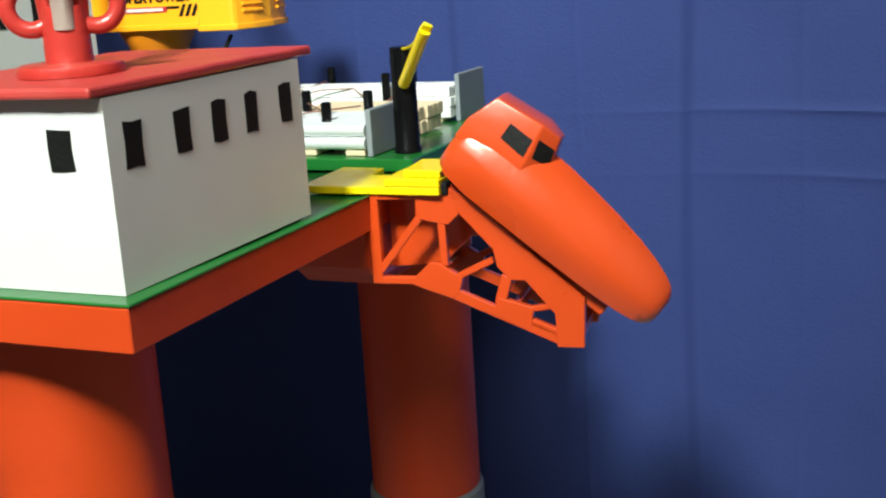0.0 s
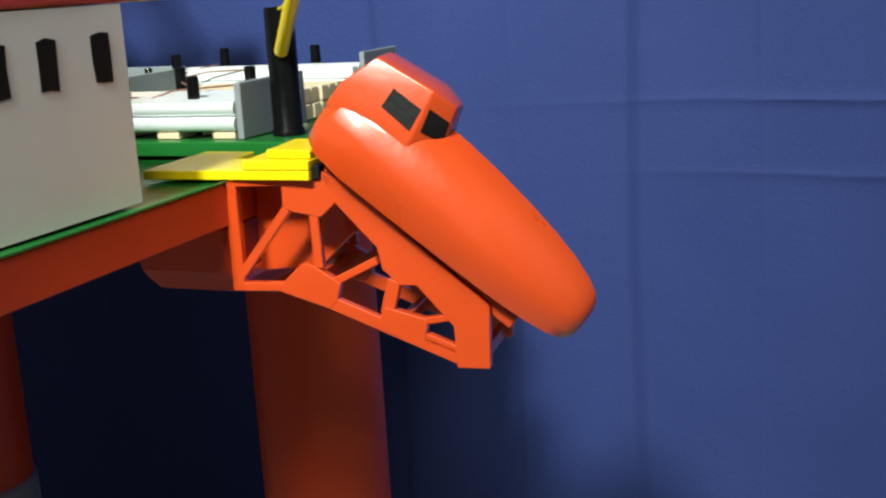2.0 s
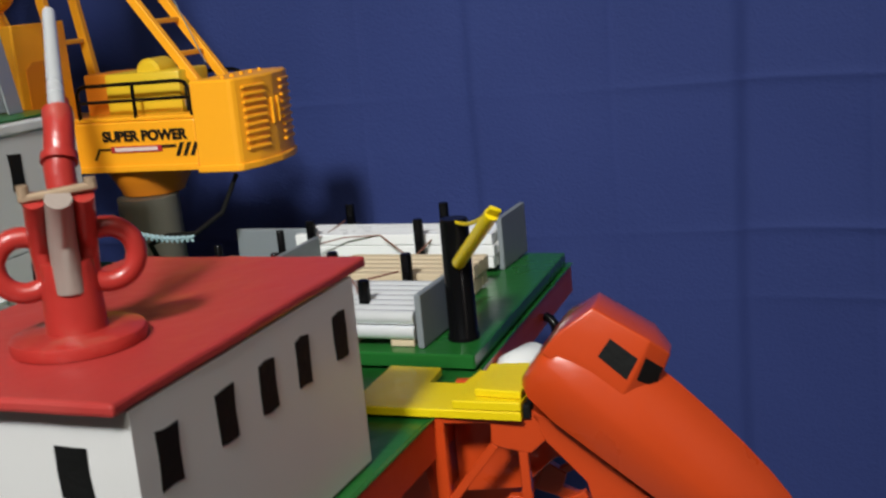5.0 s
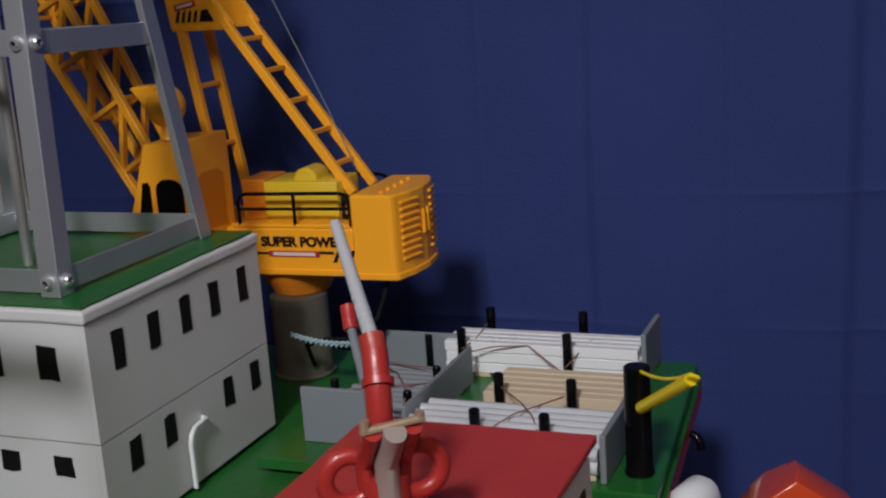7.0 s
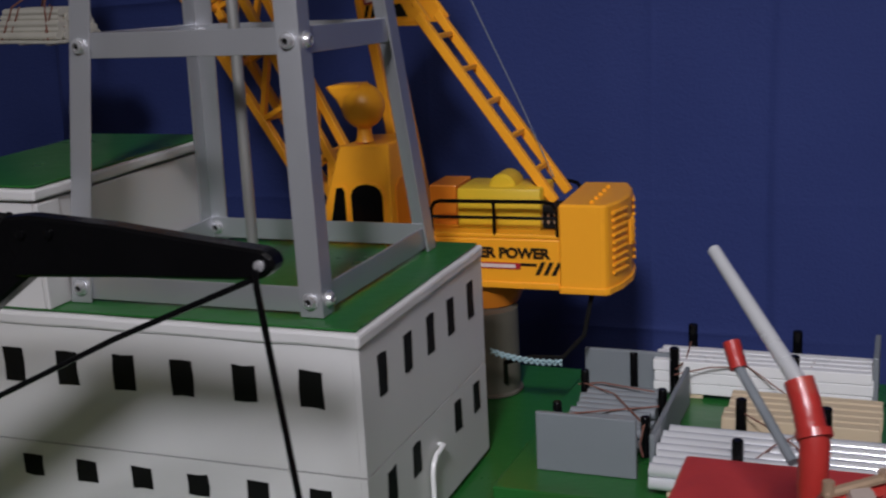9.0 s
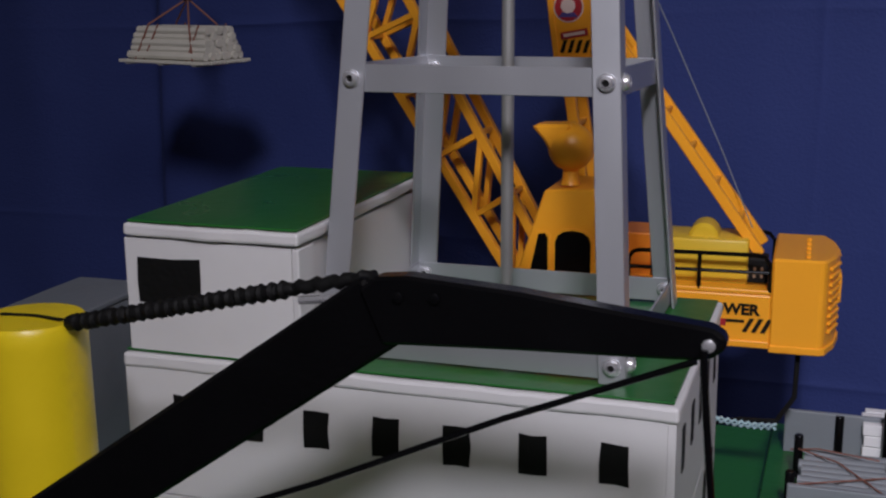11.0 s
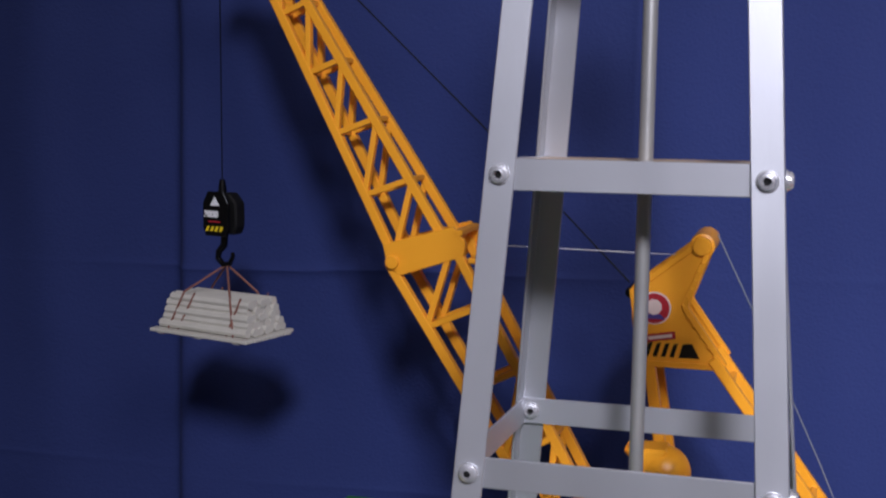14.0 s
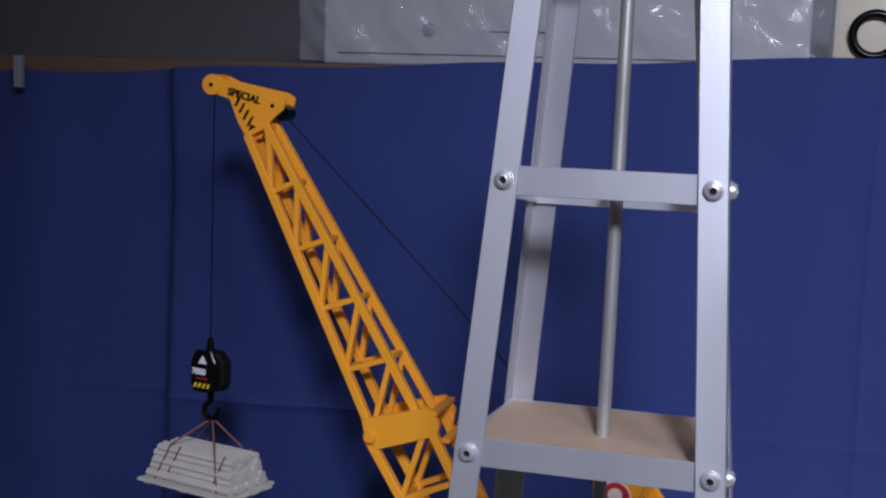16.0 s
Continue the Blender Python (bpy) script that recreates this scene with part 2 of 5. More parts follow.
def lathe(profile, centre, axis=(0, 0, 1), seg=32):
    """A turned body: profile of (radius, height) along axis from centre."""
    d = Vector(axis).normalized()
    s = d.orthogonal().normalized()
    u = d.cross(s)
    c = Vector(centre)
    bm = bmesh.new()
    rings = [[bm.verts.new(c + d * h + (s * math.cos(a) + u * math.sin(a)) * max(r, 1e-4)) for a in [2 * math.pi * j / seg for j in range(seg)]] for r, h in profile]
    for a, b in zip(rings, rings[1:]):
        for j in range(seg):
            bm.faces.new((a[j], a[(j + 1) % seg], b[(j + 1) % seg], b[j]))
    bm.faces.new(rings[0])
    bm.faces.new(rings[-1][::-1])
    return bm


def slab(poly, o, ax, ay, thick, bevel=0.006):
    """A plate: 2D outline poly on axes ax, ay at o, thick along ax x ay."""
    ax, ay, o = Vector(ax), Vector(ay), Vector(o)
    n = ax.cross(ay).normalized()
    bm = bmesh.new()
    vs = [bm.verts.new(o + ax * a + ay * b) for a, b in poly]
    f = bm.faces.new(vs)
    r = bmesh.ops.extrude_face_region(bm, geom=[f])
    for v in [g for g in r["geom"] if isinstance(g, bmesh.types.BMVert)]:
        v.co += n * thick
    bmesh.ops.recalc_face_normals(bm, faces=bm.faces)
    if bevel:
        bmesh.ops.bevel(bm, geom=bm.edges[:], offset=bevel, segments=1, affect="EDGES")
    return bm


def arc(c, r, a0, a1, ax, ay, n=14):
    c, ax, ay = Vector(c), Vector(ax), Vector(ay)
    return [c + ax * r * math.cos(a) + ay * r * math.sin(a) for a in [a0 + (a1 - a0) * k / n for k in range(n + 1)]]


def wavy(p, q, sag, n=16, amp=0.0):
    p, q = Vector(p), Vector(q)
    out = []
    for k in range(n + 1):
        f = k / n
        c = p.lerp(q, f)
        c.z -= sag * 4 * f * (1 - f)
        c += Vector((math.sin(k * 2.1), math.cos(k * 1.7), math.sin(k * 2.9))) * amp
        out.append(c)
    return out


def wall_with_openings(o, ax, ay, w, h, rects, thick, seed=1, ragged=0.001):
    """A wall w by h on axes ax, ay with holes at rects (a0, a1, b0, b1), thick inwards along ay x ax. The corners of the holes are a little uneven."""
    rng = random.Random(seed)
    ax, ay, o = Vector(ax), Vector(ay), Vector(o)
    inward = ay.cross(ax).normalized()
    xs = sorted({0.0, w, *[r[0] for r in rects], *[r[1] for r in rects]})
    ys = sorted({0.0, h, *[r[2] for r in rects], *[r[3] for r in rects]})
    bm = bmesh.new()
    grid = {}
    corner = {(a, b) for r in rects for a in r[:2] for b in r[2:]}
    for a in xs:
        for b in ys:
            da, db = (rng.uniform(-ragged, ragged), rng.uniform(-ragged, ragged)) if (a, b) in corner else (0, 0)
            grid[a, b] = bm.verts.new(o + ax * (a + da) + ay * (b + db))
    for a, a2 in zip(xs, xs[1:]):
        for b, b2 in zip(ys, ys[1:]):
            m, n = (a + a2) / 2, (b + b2) / 2
            if not any(r[0] < m < r[1] and r[2] < n < r[3] for r in rects):
                bm.faces.new((grid[a, b], grid[a2, b], grid[a2, b2], grid[a, b2]))
    r = bmesh.ops.extrude_face_region(bm, geom=bm.faces[:])
    for v in [g for g in r["geom"] if isinstance(g, bmesh.types.BMVert)]:
        v.co += inward * thick
    loose = [v for v in bm.verts if not v.link_faces]
    bmesh.ops.delete(bm, geom=loose, context="VERTS")
    return bm


def windows(parent, o, ax, ay, rects, label="black-painted window opening"):
    ax, ay, o = Vector(ax), Vector(ay), Vector(o)
    inward = ay.cross(ax).normalized()
    rng = random.Random(len(rects) * 7 + int(abs(o.x + o.z) * 100))
    for a0, a1, b0, b1 in rects:
        e = 0.003
        ring = [(a0 - e, b0 - e), ((a0 + a1) / 2, b0 - e), (a1 + e, b0 - e), (a1 + e, (b0 + b1) / 2), (a1 + e, b1 + e), ((a0 + a1) / 2, b1 + e), (a0 - e, b1 + e), (a0 - e, (b0 + b1) / 2)]
        ring = [(a + rng.uniform(-0.005, 0.005), b + rng.uniform(-0.006, 0.006)) for a, b in ring]
        part("window", slab(ring, o - inward * 0.003, ax, ay, -0.012, 0), BLACK_MATT, parent, label)


def rough(bm, amp=0.006, cuts=9, seed=0.0):
    """Uneven, hand-painted edges: subdivides a box and shifts its points a little."""
    bmesh.ops.subdivide_edges(bm, edges=[e for e in bm.edges if e.calc_length() > 0.3], cuts=cuts, use_grid_fill=True)
    for v in bm.verts:
        p = v.co * 5.0 + Vector((seed, 0, 0))
        q = v.co * 17.0
        v.co += Vector((noise.noise(p + X * 3), noise.noise(p + Y * 7), 0.7 * noise.noise(p + Z * 5))) * amp + Vector((0, 0, noise.noise(q))) * amp * 0.5
    return bm


def text_plate(name, words, size, o, ax, ay, mat, parent, lift=0.004, bold=0.0):
    cu = bpy.data.curves.new(name, "FONT")
    cu.body, cu.size, cu.extrude, cu.offset = words, size, 0.003, bold
    ob = bpy.data.objects.new(name + "_tmp", cu)
    me = bpy.data.meshes.new_from_object(ob)
    bpy.data.objects.remove(ob)
    bm = bmesh.new()
    bm.from_mesh(me)
    bpy.data.meshes.remove(me)
    ax, ay, o = Vector(ax), Vector(ay), Vector(o)
    n = ax.cross(ay).normalized()
    for v in bm.verts:
        v.co = o + ax * v.co.x + ay * v.co.y + n * (v.co.z + lift)
    return part(name, bm, mat, parent)



# ---------------------------------------------------------------- room
part("floor", box(-14, 14, -16, 7, -2.6, -2.5, 0), FLOOR, label="dark plain floor under the model", category="floor", kind="structure")
part("wall_back", box(-14, 14, 6.2, 6.4, -2.5, 16, 0), DARK_WALL, label="dark grey plaster wall behind the sheet", category="wall", kind="structure")
# Side walls, front wall and ceiling are unseen, added pale to bounce light.
part("wall_left", box(-14.2, -14, -16, 6.4, -2.5, 16, 0), BOUNCE_PLASTER, label="unseen pale side wall, added to bounce light", category="wall", kind="structure")
part("wall_right", box(14, 14.2, -16, 6.4, -2.5, 16, 0), BOUNCE_PLASTER, label="unseen pale side wall, added to bounce light", category="wall", kind="structure")
part("wall_front", box(-14, 14, -16.2, -16, -2.5, 16, 0), BOUNCE_PLASTER, label="unseen pale wall behind the viewer, added to bounce light", category="wall", kind="structure")
part("ceiling", box(-14, 14, -16, 6.4, 16, 16.2, 0), CREAM, label="unseen cream ceiling, added to bounce light", category="ceiling", kind="structure")


def backdrop_sheet():
    """Blue sheet hung behind the model: soft vertical folds, ironed creases, a step where two widths overlap."""
    steps = [(3.66, 0.05, -0.04), (-4.0, 0.05, 0.1), (1.9, 0.03, 0.014)]
    folds = [(-3.0, 0.5, 0.03), (-0.2, 0.1, 0.03), (1.55, 0.7, 0.03), (2.35, 0.2, 0.03), (4.9, 0.35, 0.045), (-5.2, 0.3, 0.06), (0.72, 0.16, 0.022), (-1.6, 0.07, 0.012), (3.2, 0.3, 0.02)]
    creases = [(1.78, 0.028), (1.33, 0.022), (4.3, 0.03), (2.72, 0.016)]
    pleats = [(1.05, 0.02), (-0.62, 0.018), (2.85, 0.016), (4.45, 0.016)]
    xs = sorted({round(-11 + 0.1 * k, 3) for k in range(201)} | {round(c + 0.012 * k, 3) for c, *_ in steps + pleats for k in range(-12, 13)})
    top = 6.78
    zs = sorted({round(-2.47 + 0.15 * k, 3) for k in range(62)} | {round(c + 0.012 * k, 3) for c, _ in creases for k in range(-7, 8)} | {top})
    bm = bmesh.new()
    rows = []
    for z in [q for q in zs if q <= top]:
        row = []
        for x in xs:
            y = 4.65
            for fx, fw, fd in folds:
                y -= fd * math.exp(-(((x - fx - 0.05 * math.sin(z * 0.8 + fx)) / fw) ** 2)) * (0.75 + 0.25 * math.sin(z * 0.9 + fx * 3))
            for sx, sw, sd in steps:
                y -= sd * math.tanh((x - sx - 0.03 * math.sin(z + sx)) / sw)
            for px, pd in pleats:
                y -= pd * math.exp(-abs(x - px - 0.01 * math.sin(z * 2.0)) / 0.035) * (0.6 + 0.4 * math.sin(z * 1.3 + px))
            for hz, hd in creases:
                y -= hd * math.exp(-abs(z - hz - 0.01 * math.sin(x * 2.0)) / 0.03) * (0.55 + 0.45 * math.sin(x * 1.1 + hz))
            y += 0.03 * noise.noise(Vector((x * 0.6, z * 0.25, 3.0))) + 0.022 * noise.noise(Vector((x * 1.7, z * 1.1, 9.0)))
            hang = max(-0.12, min(0.22, 0.038 * (x + 4.0)))
            row.append(bm.verts.new((x, y, z + hang * (z + 1.3) / 8 + (0.012 * math.sin(x * 3.1) if z >= top else 0))))
        rows.append(row)
    for a, b in zip(rows, rows[1:]):
        for k in range(len(xs) - 1):
            bm.faces.new((a[k], a[k + 1], b[k + 1], b[k]))
    r = bmesh.ops.extrude_face_region(bm, geom=bm.faces[:])
    for v in [g for g in r["geom"] if isinstance(g, bmesh.types.BMVert)]:
        v.co.y += 0.012
    return bm


part("backdrop_sheet", backdrop_sheet(), CLOTH, label="blue cotton sheet hung as a backdrop with soft folds", category="curtain", smooth=True)

# ---------------------------------------------------------------- rig: deck, columns, pontoons
def platform():
    bm = slab([(0.93, 1.2), (3.005, 1.2), (2.845, 3.17), (0.93, 3.17)], (0, 0, 2.0), X, Y, 0.1, 0.008)
    for v in bm.verts:
        up = (v.co.z - 2.0) / 0.1
        low = 2.0455 - 0.03 * max(0.0, v.co.y - 1.25)
        v.co.z = low + up * (pz(v.co.y) - low)
    return bm


rig = thing("rig_deck", (0, 1, 1.85), "orange wooden platform deck with a green-painted top", "deck")
DP = [(-3.3, -1.085), (3.03, -1.085), (3.02, 1.2), (2.86, 3.22), (-3.3, 3.22)]


def pz(y):
    """Height of the raised platform, which sags a little towards the back."""
    return 2.108 - 0.026 * max(0.0, y - 1.25)


def sag(bm):
    for v in bm.verts:
        v.co.z -= 0.03 * max(0.0, v.co.y - 1.25)
    return bm


part("hull", sag(slab(DP, (0, 0, 1.875), X, Y, 0.157, 0.005)), DECK_ORANGE, rig, "orange-painted deck edge")
part("deck_top", sag(slab([(a * 1.003, b * 1.003) for a, b in DP], (0, 0, 2.034), X, Y, 0.011, 0.003)), GREEN, rig, "green-painted deck surface")
part("raised_platform", platform(), GREEN, rig, "raised green storage platform")
part("bracing", slab([(0.66, 1.872), (1.35, 1.872), (1.3, 1.66), (1.2, 1.57), (0.84, 1.57), (0.73, 1.66)], (2.56, 0, 0), Y, Z, 0.43, 0.02), DECK_ORANGE, rig, "orange brace under the deck")
for cx, cy in ((2.27, -0.55), (2.44, 2.3), (-0.02, 2.3), (-2.4, -0.55), (-2.4, 2.3)):
    col = thing("column", (cx, cy, -1.699), "round orange platform column on a grey pontoon", "column", "platform columns")
    part("shaft", lathe([(0.338, -0.03), (0.338, 1.0), (0.338, 1.993)], (cx, cy, -0.12), seg=64), DECK_ORANGE, col, smooth=True)
    part("foot", lathe([(0.36, -1.549), (0.36, -0.02), (0.344, 0.0)], (cx, cy, -0.15), seg=48), GREY, col, "grey lower section", smooth=True)
for cx in (2.35, -0.02, -2.4):
    part("pontoon", box(cx - 0.5, cx + 0.5, -1.3, 3.1, -2.5, -1.7, 0.06), GREY, label="grey pontoon lying on the floor", category="pontoon", group="pontoons")

# ---------------------------------------------------------------- red-roofed house at the deck's edge
HX0, HX1, HY0, HY1, HZ0, HZ1 = 2.06, 2.962, -1.0, 0.25, 2.046, 2.7
house = thing("deckhouse", (2.5, -0.35, HZ0), "white wooden deckhouse with a red roof and black windows", "house")
side = [(0.09, 0.18, 0.412, 0.56), (0.37, 0.458, 0.412, 0.56), (0.601, 0.685, 0.412, 0.56), (0.828, 0.905, 0.414, 0.562), (1.083, 1.163, 0.416, 0.564)]
part("side_wall", wall_with_openings((HX1, HY0, HZ0), Y, Z, HY1 - HY0, HZ1 - HZ0, side, 0.03, 3), WHITE, house)
front = [(2.32 - HX0, 2.42 - HX0, 0.418, 0.55), (2.724 - HX0, 2.818 - HX0, 0.418, 0.55)]
part("front_wall", wall_with_openings((HX0, HY0 + 0.001, HZ0), X, Z, HX1 - HX0 - 0.031, HZ1 - HZ0, front, 0.03, 4), WHITE, house)
part("back_wall", box(HX0, HX1 - 0.031, HY1 - 0.03, HY1, HZ0, HZ1, 0), WHITE, house)
part("left_wall", box(HX0, HX0 + 0.03, HY0 + 0.032, HY1 - 0.031, HZ0, HZ1, 0), WHITE, house)
windows(house, (HX1, HY0, HZ0), Y, Z, side)
windows(house, (HX0, HY0, HZ0), X, Z, front)
part("roof", rough(box(2.0, 2.965, -1.06, 0.37, HZ1 + 0.004, 2.742, 0.012), 0.005, 11), RED, house, "red-painted overhanging roof board")

# fire monitor on the red roof
mon = thing("fire_monitor", (2.56, -0.6, 2.707), "red toy water cannon with a silver barrel", "water cannon")
c0 = Vector((2.56, -0.6, 2.707))
part("base_plate", lathe([(0.185, 0), (0.19, 0.02), (0.185, 0.035), (0.17, 0.042), (0.08, 0.044)], c0, seg=40), RED_PIPE, mon, smooth=True)
part("stem", lathe([(0.085, 0.044), (0.082, 0.15), (0.075, 0.24)], c0, seg=28), RED_PIPE, mon, smooth=True)
hd = Vector((-0.61, 0.79, 0)).normalized()
pd = Vector((0.79, 0.61, 0)).normalized()
top = Vector((2.65, -0.7, 3.14))
part("resin_tube", tube([c0 + Z * 0.16 - hd * 0.05, c0 + Z * 0.3 - hd * 0.055, top - hd * 0.03], 0.042, 16, 0.036), RESIN, mon, "translucent grey tube", smooth=True)
for s in (-1, 1):
    part("side_pipe", tube([c0 + Z * 0.12 + pd * s * 0.05, c0 + Z * 0.28 + pd * s * 0.062, top + pd * s * 0.062], 0.03, 12), RED_PIPE, mon, smooth=True)
    part("loop_pipe", tube(arc(c0 + Z * 0.24 + pd * s * 0.11, 0.078, -2.3, 2.3, pd * s, Z, 22), 0.03, 12), RED_PIPE, mon, "looped red water pipe", smooth=True)
part("clamp", beam(top - pd * 0.1 + Z * 0.005, top + pd * 0.1 + Z * 0.02, 0.03, 0.022), RUST, mon, "worn brass clamp")
for s in (-1, 1):
    part("bolt", lathe([(0.016, 0), (0.016, 0.03)], top + pd * s * 0.085 + Z * 0.012, Z, 10), RUST, mon)
el = Vector((2.5, -0.47, 3.29))
tip0, tip1 = Vector((2.455, -0.41, 3.39)), Vector((2.18, -0.04, 3.61))
part("elbow", tube([Vector((2.535, -0.56, 2.88)), Vector((2.528, -0.53, 3.06)), Vector((2.532, -0.535, 3.19)), el, Vector((2.478, -0.44, 3.34))], 0.043, 16), RED_PIPE, mon, smooth=True)
part("collar", tube([Vector((2.532, -0.53, 3.205)), Vector((2.526, -0.518, 3.225))], 0.052, 16), RED_PIPE, mon, smooth=True)
part("barrel", tube([Vector((2.483, -0.447, 3.33)), tip1], 0.025, 18, 0.02), SILVER, mon, "silver tapered barrel", smooth=True)
part("lever", tube([Vector((2.47, -0.47, 3.1)), Vector((2.27, -0.17, 3.28))], 0.016, 10), GREY, mon, "grey lever rod", smooth=True)
part("lever_grip", tube([Vector((2.28, -0.185, 3.27)), Vector((2.25, -0.14, 3.34))], 0.028, 10), RED_PIPE, mon, smooth=True)

mon.location += Vector((-0.015, -0.03, 0.036)) * U

# ---------------------------------------------------------------- white accommodation block
BX0, BX1, BY0, BY1 = -1.58, 0.722, 0.28, 1.77
block = thing("accommodation_block", (-0.43, 1.0, 2.03), "white two-storey model building with black windows and green roof", "building")
up_front = [(x - BX0, x - BX0 + 0.102, 0.292, 0.445) for x in (0.446, 0.136, -0.168, -0.462, -0.76, -1.052, -1.352)]
lo_front = [(x - BX0, x - BX0 + 0.098, 0.322, 0.414) for x in (0.455, 0.155, -0.14, -0.43, -0.725, -1.02, -1.31)]
up_side = [(y - BY0, y - BY0 + 0.08, 0.295, 0.468) for y in (0.45, 0.729, 1.0, 1.262, 1.543)]
lo_side = [(y - BY0, y - BY0 + 0.088, 0.28, 0.425) for y in (0.477, 0.758, 1.296, 1.567)]
for nm, z0, h, fr, sd in (("lower", 2.046, 0.482, lo_front, lo_side), ("upper", 2.536, 0.555, up_front, up_side)):
    part("front_wall", wall_with_openings((BX0, BY0, z0), X, Z, BX1 - BX0 - 0.031, h, fr, 0.03, 11), WHITE, block, nm + " storey front wall, brushed white")
    part("side_wall", wall_with_openings((BX1, BY0, z0), Y, Z, BY1 - BY0, h, sd, 0.03, 12), WHITE, block, nm + " storey side wall, brushed white")
    part("back_wall", box(BX0, BX1 - 0.031, BY1 - 0.03, BY1, z0, z0 + h, 0), WHITE, block)
    part("left_wall", box(BX0, BX0 + 0.03, BY0 + 0.031, BY1 - 0.031, z0, z0 + h, 0), WHITE, block)
    windows(block, (BX0, BY0, z0), X, Z, fr)
    windows(block, (BX1, BY0, z0), Y, Z, sd)
part("storey_seam", box(BX0 + 0.012, BX1 - 0.012, BY0 + 0.012, BY1 - 0.012, 2.526, 2.538, 0), GREY, block, "dark joint between the storeys")
part("roof_slab", rough(box(BX0 - 0.005, BX1 + 0.012, BY0 - 0.012, BY1 + 0.01, 3.093, 3.153, 0.014), 0.006, 17), WHITE, block, "white roof slab edge")
part("roof_paint", box(BX0 + 0.005, BX1 - 0.012, BY0 + 0.012, BY1 - 0.01, 3.157, 3.166, 0.003), GREEN, block, "green-painted roof surface")
part("door_pipe", tube([(0.75, 0.91, 2.048), (0.75, 0.91, 2.28), (0.75, 0.925, 2.325), (0.75, 0.96, 2.35), (0.75, 1.06, 2.36), (0.725, 1.07, 2.36)], 0.012, 8), PIPE_WHITE, block, "white bent vent pipe", smooth=True)

# wheelhouse on top
WX0, WX1, WY0, WY1 = -1.55, -0.765, 0.29, 1.70
wheel = thing("wheelhouse", (-1.18, 1.0, 3.168), "white wheelhouse with a black window and green roof", "building")
wfront = [(0.056, 0.342, 0.21, 0.395)]
part("front_wall", wall_with_openings((WX0, WY0, 3.168), X, Z, WX1 - WX0 - 0.031, 0.475, wfront, 0.03, 21, 0.001), WHITE, wheel)
windows(wheel, (WX0, WY0, 3.168), X, Z, wfront, "large black wheelhouse window")
part("side_wall", box(WX1 - 0.03, WX1, WY0, WY1, 3.168, 3.643, 0.006), WHITE, wheel)
part("left_wall", box(WX0, WX0 + 0.03, WY0 + 0.031, WY1, 3.168, 3.643, 0.006), WHITE, wheel)
part("back_wall", box(WX0 + 0.031, WX1 - 0.031, WY1 - 0.03, WY1, 3.168, 3.643, 0), WHITE, wheel)
part("corner_trim", box(WX1 - 0.012, WX1 + 0.006, WY0 - 0.01, WY0 + 0.14, 3.168, 3.64, 0.005), WHITE, wheel)
part("roof_slab", rough(box(WX0 + 0.005, WX1 + 0.015, WY0 - 0.02, WY1 + 0.03, 3.655, 3.706, 0.012), 0.009, 13, 4.0), WHITE, wheel, "white roof slab edge")
part("roof_paint", box(WX0 + 0.02, WX1 - 0.0, WY0 - 0.005, WY1 + 0.02, 3.71, 3.72, 0.003), GREEN, wheel, "green-painted roof surface")
for k, (yy, zz) in enumerate(((1.2, 3.17), (1.02, 3.08))):
    part("vent_hose", tube([(-1.582, yy, zz), (-1.66, yy, zz + 0.004), (-1.74, yy, zz - 0.004), (-1.81, yy, zz - 0.03), (-1.86, yy, zz - 0.08), (-1.885, yy, zz - 0.15), (-1.89, yy, zz - 0.25)], 0.045, 16), BLACK, label="black glossy bent hose beside the building", category="hose", group="bent hoses", smooth=True)

# grey side platform
gp = thing("grey_platform", (-2.9, 1.1, 2.046), "grey painted box platform beside the building", "platform")
part("side_board", box(-3.15, -2.67, 0.01, 2.19, 2.046, 2.862, 0.01), GREY, gp)
part("top_board", rough(box(-3.16, -2.66, 0.0, 2.2, 2.864, 2.9, 0.01), 0.004, 11), GREY, gp)
part("red_box", box(-3.28, -2.74, 2.35, 2.8, 2.0, 2.73, 0.03), RED, label="low red box behind the grey platform", category="box")
part("white_drum", lathe([(0.14, 0), (0.15, 0.03), (0.15, 0.5), (0.12, 0.56), (0.05, 0.58)], (-2.1, -0.3, 2.047), seg=24), PIPE_WHITE, label="white rounded drum standing on the deck", category="drum", smooth=True)

# ---------------------------------------------------------------- aluminium derrick
TZ0 = 3.168


def corner(sx, sy, z):
    hx = 0.623 - 0.064 * (z - 3.25)
    cx = -0.115 + 0.008 * (z - 3.25)
    if sy > 0:
        hx -= 0.02 * (z - 4.27)
    return Vector((cx + sx * hx, (0.412 + 0.086 * (z - 3.25)) if sy < 0 else (1.63 - 0.115 * (z - 3.25)), z))


def back(z):
    """The rear bars sit a little lower than the front ones."""
    return z - 0.03 * max(0.0, min(1.0, (z - 3.25) / 1.0)) - 0.04 * (z > 6)


derrick = thing("derrick", (-0.11, 1.0, TZ0), "tapered derrick of bolted aluminium angles and flat bars", "derrick")
TOP = 7.55
LW = 0.106
